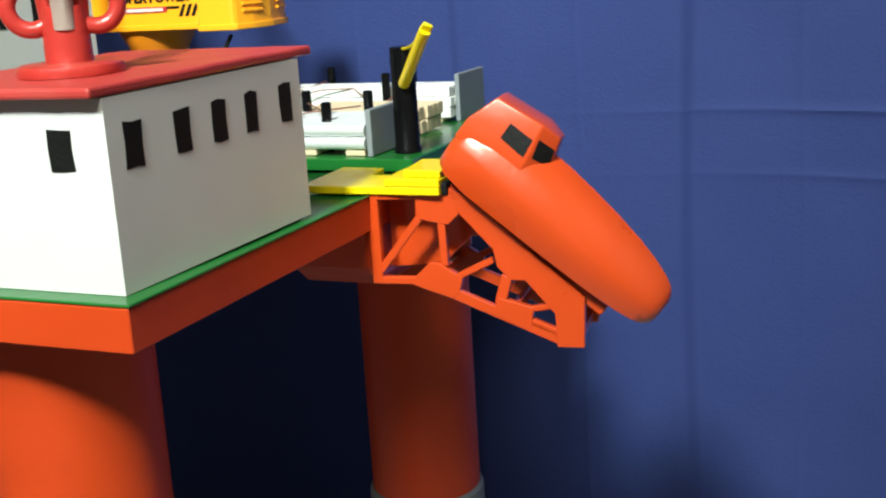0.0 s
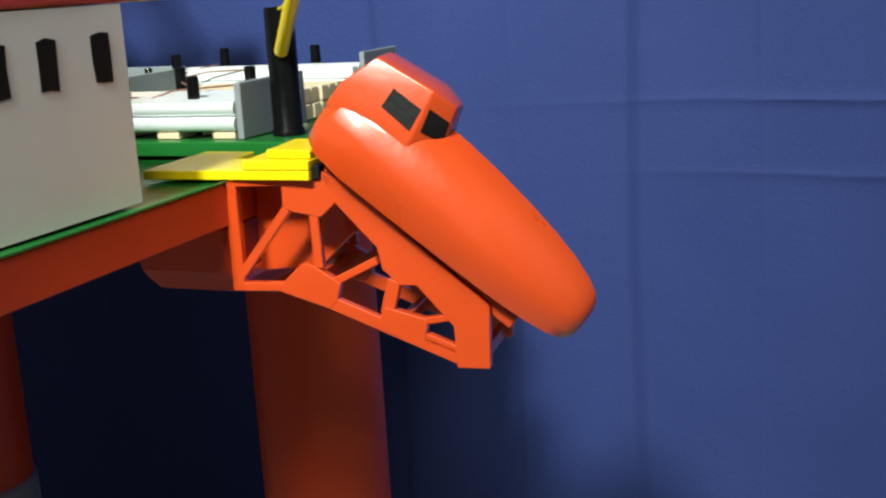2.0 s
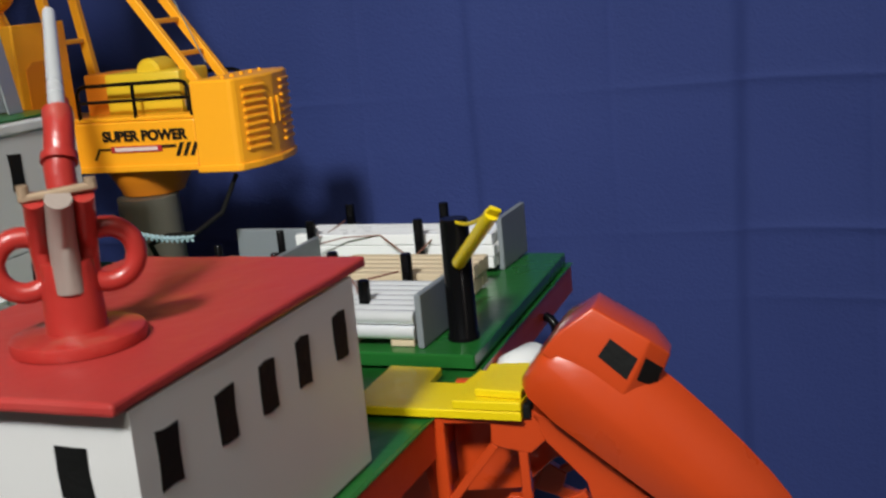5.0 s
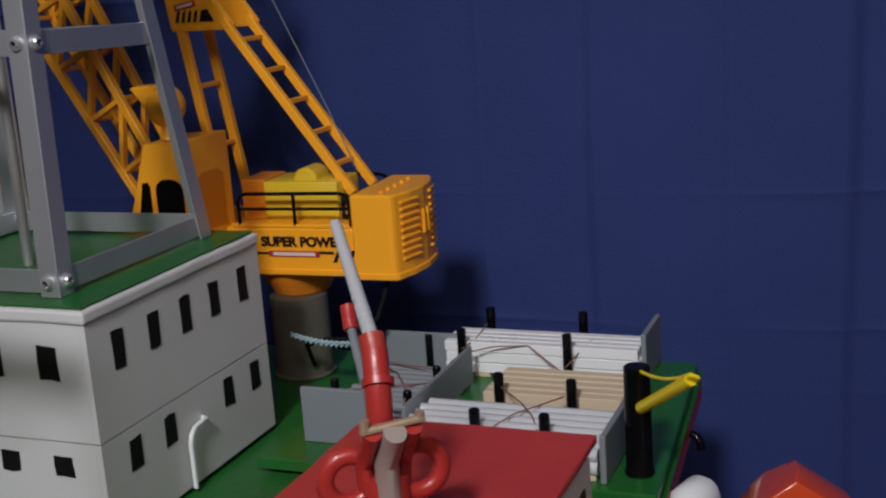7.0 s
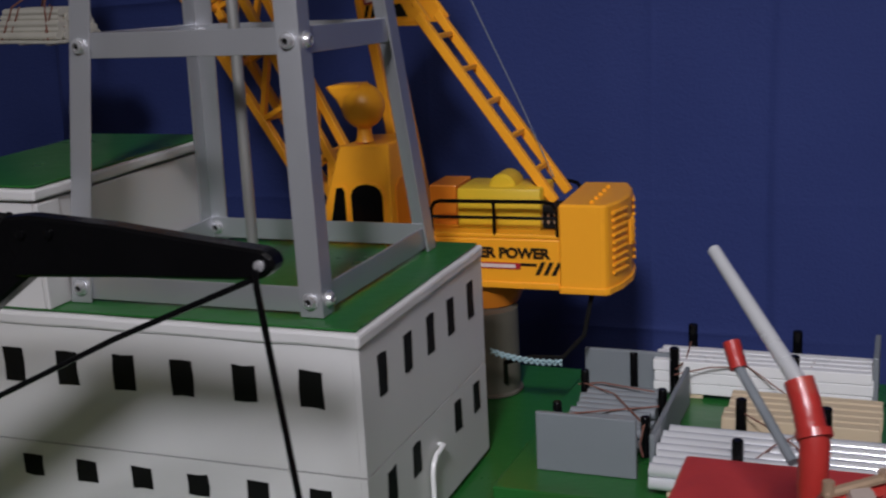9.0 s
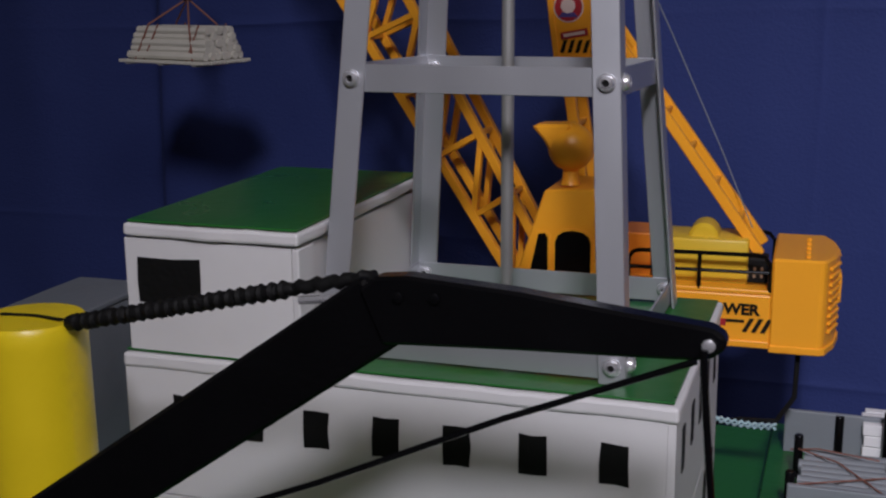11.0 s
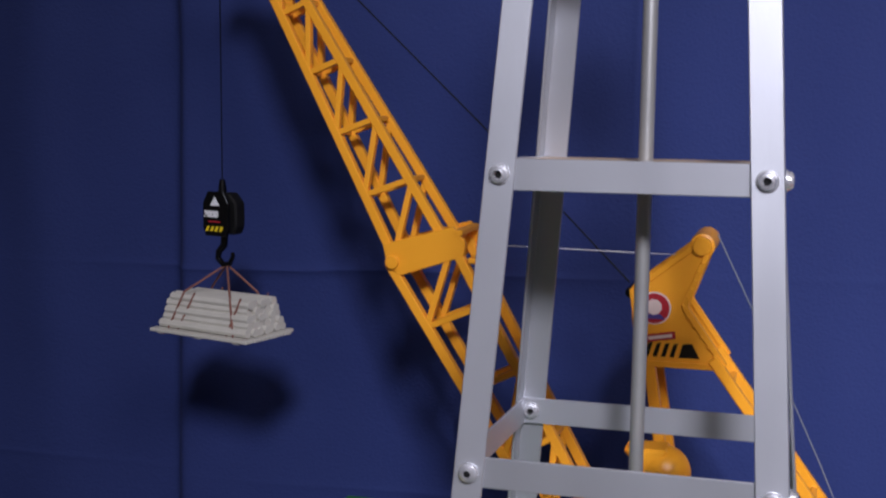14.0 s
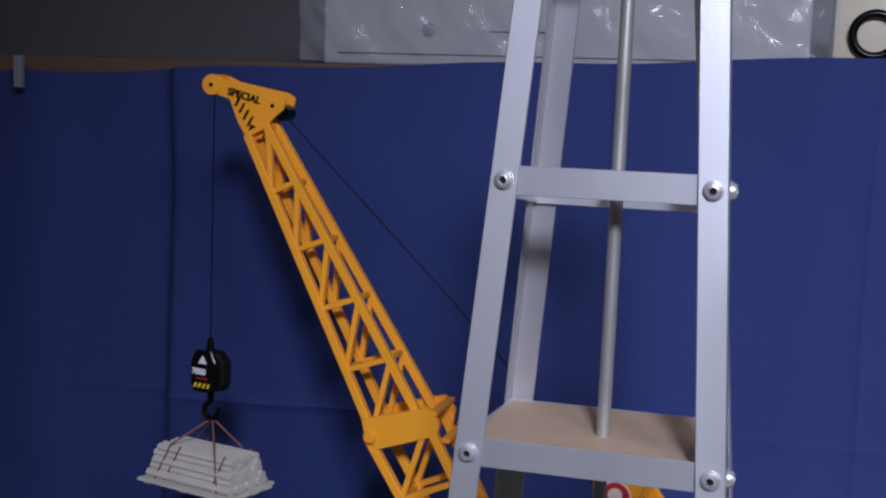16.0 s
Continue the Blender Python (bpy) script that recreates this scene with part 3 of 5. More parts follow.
for sx in (-1, 1):
    for sy in (-1, 1):
        a, b = corner(sx, sy, TZ0), corner(sx, sy, TOP)
        bm = bmesh.new()
        prof = [(0, 0), (-sx * LW, 0), (-sx * LW, -sy * 0.012), (-sx * 0.012, -sy * 0.012), (-sx * 0.012, -sy * LW), (0, -sy * LW)]
        ends = [[bm.verts.new(c + Vector((px, py, 0))) for px, py in prof] for c in (a, b)]
        for k in range(6):
            bm.faces.new((ends[0][k], ends[0][(k + 1) % 6], ends[1][(k + 1) % 6], ends[1][k]))
        bm.faces.new(ends[0])
        bm.faces.new(ends[1][::-1])
        bmesh.ops.bevel(bm, geom=bm.edges[:], offset=0.003, segments=1, affect="EDGES")
        part("leg", bm, ALU, derrick)


def bolt(p, n):
    """Button-head bolt with a hexagon socket on a washer."""
    b = part("bolt", lathe([(0.037, 0), (0.037, 0.006), (0.031, 0.007), (0.03, 0.016), (0.024, 0.025), (0.015, 0.027), (0.0145, 0.012)], p, n, 24), STEEL, derrick, "bright button-head bolt", smooth=True)
    part("socket", lathe([(0.0135, 0), (0.0135, 0.003)], Vector(p) + Vector(n).normalized() * 0.0125, n, 6), BLACK_MATT, b, "dark hexagon socket")


for z in (3.237, 4.291, 5.311, 6.316, 7.26):
    h = 0.108
    z0, z1 = z - h / 2, z + h / 2
    g = 0.013
    fl, fr, bl, br = corner(-1, -1, z), corner(1, -1, z), corner(-1, 1, back(z)), corner(1, 1, back(z))
    for a, b, inn, tilt in ((fl, fr, Y, 1), (bl, br, -Y, 1), (fl, bl, X, 0), (fr, br, -X, 0)):
        d = (b - a).normalized()
        off = inn * (g + 0.008)
        part("ring_bar", beam(a + off + d * 0.012, b + off - d * 0.012, 0.011, h, Z, 0.002), ALU, derrick)
    for sx in (-1, 1):
        f = corner(sx, -1, z)
        bolt(f + Vector((-sx * LW / 2, -0.001, 0)), -Y)
        k = corner(sx, 1, back(z))
        bolt(k + Vector((-sx * LW / 2, 0.001, 0)), Y)
        if z < 6:
            bolt(k + Vector((-sx * LW / 2, -0.024, 0.0)), -Y)
        if sx > 0:
            bolt(Vector((f.x + sx * 0.001, f.y + LW / 2, z)), X * sx)
fl, br = corner(-1, -1, 5.385), corner(1, 1, 5.385)
part("shelf", box(fl.x + 0.03, br.x - 0.03, fl.y + 0.03, br.y - 0.03, 5.318, 5.336, 0.003), PLY, derrick, "plywood shelf inside the frame")
part("centre_rod", tube([(-0.1, 0.93, TZ0), (-0.08, 0.93, TOP)], 0.026, 20), ROD, derrick, "round steel drill rod", smooth=True)

# ---------------------------------------------------------------- lifeboat and its launching frame
yaw = radians(6.5)
TD, TN = Vector((math.cos(yaw), math.sin(yaw), 0)), Vector((-math.sin(yaw), math.cos(yaw), 0))
TO = Vector((2.96, 0.655, 0))
davit = thing("launching_frame", (3.0, 0.8, 1.575), "orange welded slanting launching frame bolted to the deck", "launching frame")


def bar2(s0, z0, s1, z1, w, off):
    return beam(TO + TD * s0 * 1.035 + Z * z0 + TN * off, TO + TD * s1 * 1.035 + Z * z1 + TN * off, 0.035, w, Z, 0.004)


def plate2(poly, off):
    return slab(poly, TO + TN * (off + 0.02), TD * 1.035, Z, 0.04, 0.004)


for off in (0.02, 0.40):
    for seg in ((0.055, 1.995, 0.055, 1.575, 0.05), (0.03, 1.98, 0.43, 1.985, 0.035), (0.03, 1.588, 0.26, 1.588, 0.034), (0.38, 1.54, 0.9, 1.315, 0.05),
                (0.07, 1.635, 0.26, 1.88, 0.034), (0.36, 1.87, 0.365, 1.66, 0.036), (0.41, 1.605, 0.58, 1.69, 0.03), (0.605, 1.49, 0.64, 1.62, 0.05),
                (0.7, 1.46, 0.84, 1.485, 0.026), (0.74, 1.41, 0.86, 1.36, 0.03)):
        part("strut", bar2(*seg, off), ORANGE, davit)
    for poly in ([(0.25, 1.985), (0.42, 2.01), (0.445, 1.90), (0.39, 1.85), (0.29, 1.868), (0.248, 1.885)],
                 [(0.22, 1.60), (0.30, 1.678), (0.335, 1.678), (0.445, 1.605), (0.425, 1.535), (0.395, 1.508), (0.22, 1.568)],
                 [(0.565, 1.445), (0.60, 1.52), (0.755, 1.475), (0.735, 1.36)],
                 [(0.40, 2.02), (0.50, 1.965), (0.975, 1.528), (0.967, 1.296), (0.85, 1.296), (0.845, 1.45), (0.72, 1.60), (0.66, 1.60), (0.60, 1.66), (0.585, 1.74), (0.445, 1.90)]):
        part("gusset", plate2(poly, off), ORANGE, davit)
part("inner_panel", plate2([(0.06, 1.6), (0.3, 1.62), (0.44, 1.75), (0.56, 1.77), (0.42, 1.97), (0.06, 1.97)], 0.22), ORANGE, davit, "orange inner panel")
for s, z in ((0.06, 1.62), (0.06, 1.95), (0.32, 1.6), (0.35, 1.92), (0.66, 1.46), (0.93, 1.33), (0.62, 1.78), (0.8, 1.6)):
    part("cross_bar", beam(TO + TD * s * 1.035 + Z * z + TN * 0.03, TO + TD * s * 1.035 + Z * z + TN * 0.40, 0.035, 0.045, Z, 0.004), ORANGE, davit)

boat = thing("lifeboat", (3.6, 0.95, 1.4), "glossy orange free-fall lifeboat resting on its launching frame", "lifeboat")
ba = radians(39.3)
BU = TD * math.cos(ba) - Z * math.sin(ba)
BV = TD * math.sin(ba) + Z * math.cos(ba)
BO = TO + TD * 0.376 + Z * 2.02 + TN * 0.215


def bp_(u, w, v):
    return BO + BU * u + TN * w + BV * v


def hull():
    stations = [(-0.075, 0.13, 0.3, 0.06), (-0.062, 0.148, 0.345, 0.04), (-0.02, 0.166, 0.375, 0.014), (0.1, 0.178, 0.385, 0.0), (0.25, 0.182, 0.378, 0.0), (0.4, 0.18, 0.37, 0.0), (0.55, 0.174, 0.355, 0.0),
                (0.7, 0.162, 0.333, 0.0), (0.82, 0.147, 0.31, 0.002), (0.92, 0.125, 0.284, 0.006), (1.0, 0.1, 0.255, 0.014), (1.045, 0.078, 0.23, 0.026), (1.07, 0.055, 0.205, 0.045), (1.082, 0.032, 0.175, 0.07)]
    bm = bmesh.new()
    rings = []
    for u, w, t, b in stations:
        k = (t - b) / 0.37
        half = [(0.0, b), (0.5 * w, b + 0.005 * k), (0.84 * w, b + 0.025 * k), (1.0 * w, b + 0.1 * k), (1.04 * w, b + 0.165 * k), (1.02 * w, b + 0.188 * k), (0.9 * w, b + 0.24 * k), (0.7 * w, b + 0.298 * k), (0.38 * w, b + 0.345 * k)]
        pts = half + [(0.0, t + 0.004)] + [(-a, v) for a, v in half[:0:-1]]
        rings.append([bm.verts.new(bp_(u * 1.005, a, v + 0.03)) for a, v in pts])
    n = len(rings[0])
    for p, q in zip(rings, rings[1:]):
        for k in range(n):
            bm.faces.new((p[k], p[(k + 1) % n], q[(k + 1) % n], q[k]))
    bm.faces.new(rings[0])
    bm.faces.new(rings[-1][::-1])
    return bm


part("hull", hull(), ORANGE, boat, smooth=True)
CAB_LOW = [(-0.075, -0.148), (0.235, -0.148), (0.335, -0.06), (0.335, 0.06), (0.235, 0.148), (-0.075, 0.148)]
CAB_TOP = [(-0.03, -0.105), (0.2, -0.105), (0.29, -0.048), (0.29, 0.048), (0.2, 0.105), (-0.03, 0.105)]


def cabin():
    """Hexagonal cabin: a sloping skirt, upright sides and a raked two-pane front under a flat roof plate."""
    bm = bmesh.new()
    rings = [[bm.verts.new(bp_(u * 1.03, w * 1.05, 0.24)) for u, w in CAB_LOW], [bm.verts.new(bp_(u, w, 0.335)) for u, w in CAB_LOW],
             [bm.verts.new(bp_(u, w, 0.472 if u < 0 else (0.5 if u < 0.22 else 0.488))) for u, w in CAB_TOP]]
    for p, q in zip(rings, rings[1:]):
        for k in range(6):
            bm.faces.new((p[k], p[(k + 1) % 6], q[(k + 1) % 6], q[k]))
    bm.faces.new(rings[0])
    t = rings[2]
    mid = [bm.verts.new(bp_(0.2, 0, 0.51)), bm.verts.new(bp_(-0.03, 0, 0.484))]
    for f in ((t[0], t[1], mid[0], mid[1]), (t[1], t[2], mid[0]), (t[2], t[3], mid[0]), (t[3], t[4], mid[0]), (t[4], t[5], mid[1], mid[0]), (t[5], t[0], mid[1])):
        bm.faces.new(f)
    bmesh.ops.recalc_face_normals(bm, faces=bm.faces)
    bmesh.ops.bevel(bm, geom=[e for e in bm.edges if e.calc_face_angle(0) > 0.35], offset=0.009, segments=3, affect="EDGES", profile=0.6)
    return bm


part("cabin", cabin(), ORANGE, boat, smooth=True)


def pane(k, quad):
    """A window plate on cabin side k; quad in shares of its width and height."""
    lo = [bp_(CAB_LOW[j % 6][0], CAB_LOW[j % 6][1], 0.335) for j in (k, k + 1)]
    hi_ = [bp_(CAB_TOP[j % 6][0], CAB_TOP[j % 6][1], 0.472 if CAB_TOP[j % 6][0] < 0 else (0.5 if CAB_TOP[j % 6][0] < 0.22 else 0.488)) for j in (k, k + 1)]
    pts = [lo[0].lerp(lo[1], a).lerp(hi_[0].lerp(hi_[1], a), b) for a, b in quad]
    n = (pts[1] - pts[0]).cross(pts[3] - pts[0]).normalized()
    if n.dot(pts[0] - bp_(0.1, 0, 0.4)) < 0:
        n = -n
    bm = bmesh.new()
    outer, inner = [bm.verts.new(p + n * 0.003) for p in pts], [bm.verts.new(p - n * 0.008) for p in pts]
    bm.faces.new(outer)
    bm.faces.new(inner[::-1])
    for j in range(4):
        bm.faces.new((outer[j], outer[(j + 1) % 4], inner[(j + 1) % 4], inner[j]))
    return bm


SIDE_Q = [(0.52, 0.12), (0.94, 0.07), (0.95, 0.56), (0.5, 0.6)]
for k, quad in ((0, SIDE_Q), (4, [(1 - a, b) for a, b in SIDE_Q])):
    part("side_window", pane(k, quad), BLACK_MATT, boat, "black side window")
FRONT_Q = [(0.15, 0.17), (0.92, 0.17), (0.9, 0.64), (0.11, 0.66)]
for k, quad in ((1, FRONT_Q), (3, [(1 - a, b) for a, b in FRONT_Q])):
    part("front_window", pane(k, quad), BLACK_MATT, boat, "black windscreen pane")
part("keel_strip", beam(bp_(0.0, 0, -0.008), bp_(0.9, 0, -0.008), 0.07, 0.05, BV, 0.006), ORANGE, boat, "orange keel bar")

davit.location += Vector((0.025, 0.005, 0.056)) * U
boat.location += Vector((0.06, -0.14, 0.068)) * U
gang = thing("yellow_walkway", (3.05, 0.8, 2.031), "stepped bright yellow boarding platform on the deck", "platform")
part("base_board", slab([(2.68, 0.65), (3.375, 0.66), (3.34, 1.1), (3.1, 1.05), (3.085, 0.947), (2.908, 0.943), (2.89, 1.115), (2.66, 1.12)], (0, 0, 2.031), X, Y, 0.035, 0.004), YELLOW, gang)
part("step_board", slab([(3.11, 0.655), (3.375, 0.662), (3.36, 1.02), (3.1, 1.0), (3.09, 0.86)], (0, 0, 2.068), X, Y, 0.035, 0.004), YELLOW, gang)
part("top_board", slab([(3.185, 0.705), (3.37, 0.69), (3.345, 1.03), (3.15, 0.99)], (0, 0, 2.105), X, Y, 0.03, 0.004), YELLOW, gang)
# Black strip put in for the shaded gap beside the boards.
part("dark_gap_strip", box(3.365, 3.4, 0.69, 0.95, 2.03, 2.085, 0.008), BLACK_MATT, gang, "black strip standing in for the shaded gap")
gang.location += Z * 0.016 * U
part("liferaft_canister", lathe([(0.0, -0.15), (0.07, -0.14), (0.1, -0.09), (0.1, 0.09), (0.07, 0.14), (0.0, 0.15)], (3.1, 1.55, 1.93), (0.3, 1, 0), 24), PIPE_WHITE, label="white rounded canister fixed at the deck edge", category="canister", smooth=True)
part("fender", tube([(2.93, 2.45, 1.9), (2.96, 2.44, 1.89), (2.985, 2.43, 1.86), (2.99, 2.425, 1.82)], 0.024, 12), BLACK, label="black bent pipe stub on the deck edge", category="pipe", smooth=True)

# ---------------------------------------------------------------- cargo on the raised platform


def stanchion(x, y, top=2.35, r=0.028):
    p = part("stanchion", lathe([(r, 0), (r, top - pz(y) - 0.006), (r * 0.8, top - pz(y))], (x, y, pz(y) + 0.001), seg=14), BLACK, label="black round cargo stanchion on green platform", category="post", group="cargo stanchions", smooth=True)
    return p


for x, y in ((2.41, 1.94), (2.41, 1.45), (2.2, 2.61), (2.18, 3.05), (1.58, 3.06), (1.55, 2.61), (2.0, 1.97), (2.05, 1.45)):
    stanchion(x, y, 2.36 if y < 2 else 2.385)


def bundle(name, label, mat, x0, x1, ys, z0, layers, r, part_name, square=False):
    th = thing(name, ((x0 + x1) / 2, ys[0], z0), label, "cargo bundle", "cargo bundles")
    rng = random.Random(hash(len(name)) % 97)
    for k in range(layers):
        for y in ys:
            e = rng.uniform(-0.012, 0.012)
            zc = z0 + r + k * 2 * r * 1.01
            if square:
                part(part_name, beam((x0 + e, y, zc), (x1 + e, y, zc), 1.88 * r, 1.9 * r, Z, 0.004), mat, th)
            else:
                part(part_name, tube([(x0 + e, y, zc), (x1 + e, y, zc)], r, 12), mat, th, smooth=True)
    return th


for k in range(4):
    part("timber_block", box(1.75 + 0.28 * k, 1.86 + 0.28 * k, 1.29, 1.82, pz(1.29) + 0.001, 2.135, 0.004), PINE, label="pale pine bearer under the cargo", category="timber block", group="timber bearers")
bundle("pipe_bundle", "row of shiny silver tubes lashed between black posts", CHROME, 1.67, 2.71, [1.305 + 0.079 * k for k in range(7)], 2.137, 2, 0.0325, "tube")
bundle("plank_bundle", "stack of pale pine planks lying on the platform", PINE, 1.9, 2.66, [2.03 + 0.085 * k for k in range(5)], pz(2.03) + 0.003, 2, 0.038, "plank", True)
bundle("beam_stack", "stack of long white plastic beams", PIPE_WHITE, 1.42, 2.6, [2.68 + 0.072 * k for k in range(4)], 2.1, 3, 0.032, "beam", True)
for k in range(3):
    part("timber_block", box(1.6 + 0.42 * k, 1.7 + 0.42 * k, 2.66, 2.9, pz(2.66) + 0.001, 2.099, 0.004), PINE, label="pale pine bearer under the cargo", category="timber block", group="timber bearers")
for nm, pts in (("a", [(2.42, 1.39, 2.2), (2.3, 1.6, 2.285), (2.2, 1.75, 2.285), (2.02, 1.95, 2.29)]), ("b", [(2.05, 1.39, 2.22), (2.2, 1.6, 2.285), (2.38, 1.9, 2.28)]),
                ("c", [(1.56, 2.54, 2.25), (1.75, 2.6, 2.287), (1.95, 2.65, 2.288), (2.2, 2.54, 2.16)]), ("d", [(2.2, 2.55, 2.2), (2.28, 2.7, 2.287), (2.3, 2.85, 2.287), (2.22, 3.0, 2.25)]), ("e", [(1.57, 2.55, 2.28), (1.6, 2.7, 2.287), (1.58, 2.98, 2.3)])):
    part("lashing", tube(pts, 0.0045, 6), STRING, label="thin red-brown lashing thread over cargo", category="thread", group="lashings", smooth=True)
for k in range(4):
    part("lashing", tube(arc((2.42, 1.42, 2.19 + 0.012 * (k % 2)), 0.034 + 0.004 * k, 0, 2 * math.pi, X, Y, 16), 0.0055, 5), STRING, label="thread wound round a black post", category="thread", group="lashings")
part("end_plate", box(2.725, 2.755, 1.27, 1.83, pz(1.27), 2.345, 0.006), GREY, label="grey painted cargo end plate", category="end plate", group="grey plates")
part("end_plate", box(2.6, 2.63, 2.74, 3.16, pz(2.74), 2.358, 0.006), GREY, label="grey painted cargo end plate", category="end plate", group="grey plates")
part("end_plate", box(1.08, 1.575, 1.455, 1.485, pz(1.455), 2.405, 0.006), GREY, label="grey painted cargo bin wall", category="end plate", group="grey plates")
part("end_plate", box(1.01, 1.53, 2.7, 2.73, pz(2.7), 2.316, 0.006), GREY, label="grey painted cargo bin wall", category="end plate", group="grey plates")
part("end_plate", box(1.63, 1.655, 1.5, 2.5, pz(1.5), 2.32, 0.006), GREY, label="grey painted long cargo divider", category="end plate", group="grey plates")
for x, y in ((1.08, 1.85), (1.1, 2.35), (1.56, 1.75), (1.57, 2.15), (1.3, 2.7)):
    stanchion(x, y, 2.31, 0.024)
bundle("tube_bundle", "bundle of dull grey tubes in a grey bin", GREY, 1.12, 1.54, [1.8 + 0.07 * k for k in range(9)], pz(1.8) + 0.004, 2, 0.032, "tube")
for pts in ([(1.08, 1.87, 2.23), (1.3, 1.95, 2.24), (1.56, 2.1, 2.23)], [(1.1, 2.33, 2.24), (1.3, 2.2, 2.24), (1.56, 1.8, 2.23)], [(1.56, 1.72, 2.28), (1.55, 1.66, 2.2), (1.57, 1.64, 2.14)], [(1.06, 2.36, 2.22), (1.2, 2.33, 2.25), (1.5, 2.28, 2.24)]):
    part("lashing", tube(pts, 0.0045, 6), STRING, label="thin red-brown lashing thread over cargo", category="thread", group="lashings", smooth=True)
bollard = thing("big_post", (2.873, 1.44, pz(1.38)), "thick black post with a yellow tilted tube", "post")
part("shaft", lathe([(0.07, 0), (0.07, 0.02), (0.064, 0.03), (0.062, 0.528), (0.055, 0.535)], (2.873, 1.44, pz(1.38)), seg=24), BLACK, bollard, smooth=True)
part("tube_arm", tube([(2.905, 1.375, 2.46), (3.17, 1.05, 2.715), (3.2, 1.02, 2.745)], 0.029, 16), YELLOW, bollard, "bright yellow tube", smooth=True)
part("tube_end", beam((3.19, 1.028, 2.737), (3.225, 0.998, 2.77), 0.02, 0.05, X, 0.006), YELLOW, bollard, smooth=True)
part("stay_thread", tube(wavy((2.88, 1.42, 2.63), (3.185, 1.04, 2.755), 0.03, 10), 0.008, 6), YELLOW, bollard, "yellow thread", smooth=True)

# ---------------------------------------------------------------- toy crane
ped = thing("crane_pedestal", (0.4, 2.75, 2.001), "round weathered pedestal under the toy crane", "pedestal")
part("base_flange", lathe([(0.2, 0), (0.2, 0.012), (0.188, 0.02)], (0.4, 2.75, 2.001), seg=40), TAN, ped, smooth=True)
part("shaft", lathe([(0.185, 0.0205), (0.185, 0.52)], (0.4, 2.75, 2.001), seg=40), TAN, ped, smooth=True)
crane = thing("toy_crane", (0.42, 2.75, 2.52), "bright yellow plastic toy crane with a raised lattice jib", "crane")
CY0, CY1 = 2.5, 3.16
PLACE[0] = Matrix.Translation((0.145, 2.55, 0.008)) @ Matrix.Rotation(radians(1.5), 4, "Z") @ Matrix.Scale(0.955, 4, X) @ Matrix.Translation((-0.2, -2.5, 0))
part("turntable", lathe([(0.19, 0), (0.22, 0.06), (0.27, 0.15), (0.27, 0.168)], (0.45, 2.8, 2.521), seg=40), CRANE_DARK, crane, smooth=True)
part("chassis", box(-0.45, 1.002, CY0, CY1, 2.69, 2.985, 0.012), CRANE, crane)
out = [(1.0, CY0 - 0.012), (1.265, CY0 - 0.012), (1.29, CY0 + 0.005), (1.34, CY0 + 0.14), (1.365, CY0 + 0.33), (1.34, CY0 + 0.52), (1.29, CY1 - 0.005), (1.265, CY1 + 0.012), (1.0, CY1 + 0.012)]
part("skirt", box(-0.452, 0.998, CY0 - 0.011, CY0 + 0.02, 2.69, 2.727, 0.005), CRANE, crane, "raised lip along the lower edge")
part("skirt", slab([(a + (0.012 if a > 1.1 else 0.0), b + (-0.01 if b < 2.6 else 0.01 if b > 3.0 else 0.0)) for a, b in out], (0, 0, 2.673), X, Y, 0.04, 0.005), CRANE, crane, "raised lip along the lower edge")
part("side_ledge", box(0.14, 0.998, CY0 + 0.0, CY0 + 0.2, 2.985, 3.01, 0.006), CRANE, crane)
part("counterweight", slab(out, (0, 0, 2.675), X, Y, 0.515, 0.012), CRANE, crane)


def rear_rib(y0, y1, z):
    def xx(y):
        f = (y - CY0 - 0.33) / 0.33
        return 1.365 - 0.075 * f * f
    return beam((xx(y0) + 0.004, y0, z), (xx(y1) + 0.004, y1, z), 0.022, 0.02, Z, 0.005)


for k in range(9):
    part("vent_rib", rear_rib(CY0 + 0.05, CY0 + 0.23, 2.79 + 0.043 * k), CRANE, crane)
    part("vent_rib", rear_rib(CY0 + 0.42, CY0 + 0.61, 2.79 + 0.043 * k), CRANE, crane)
for yy in (CY0 + 0.29, CY0 + 0.36):
    part("vent_rib", beam((1.369, yy, 2.9), (1.369, yy, 3.05), 0.02, 0.02, X, 0.004), CRANE, crane)
for k in range(5):
    part("top_stud", lathe([(0.014, 0), (0.014, 0.015), (0.007, 0.02)], (1.19, CY0 + 0.06 + 0.11 * k, 3.188), seg=10), CRANE, crane)
rail = [(0.2, CY0 + 0.01, 3.0), (0.2, CY0 + 0.01, 3.15), (0.225, CY0 + 0.01, 3.185), (0.26, CY0 + 0.01, 3.195), (0.92, CY0 + 0.01, 3.2), (0.96, CY0 + 0.01, 3.19), (0.99, CY0 + 0.01, 3.15), (0.99, CY0 + 0.01, 3.0)]
part("handrail", tube(rail, 0.012, 8), BLACK, crane, "black handrail", smooth=True)
part("handrail", tube([(0.2, CY0 + 0.01, 3.1), (0.99, CY0 + 0.01, 3.105)], 0.01, 8), BLACK, crane, "black handrail", smooth=True)
part("handrail", tube([(0.6, CY0 + 0.01, 3.0), (0.6, CY0 + 0.01, 3.2)], 0.012, 8), BLACK, crane, "black handrail post", smooth=True)
part("handrail", tube([(p[0], CY1 - 0.02, p[2]) for p in rail], 0.012, 8), BLACK, crane, "black handrail", smooth=True)
part("winch_housing", box(0.33, 0.86, 2.62, 2.95, 2.99, 3.25, 0.015), LEMON, crane, "lemon-yellow winch housing", smooth=True)
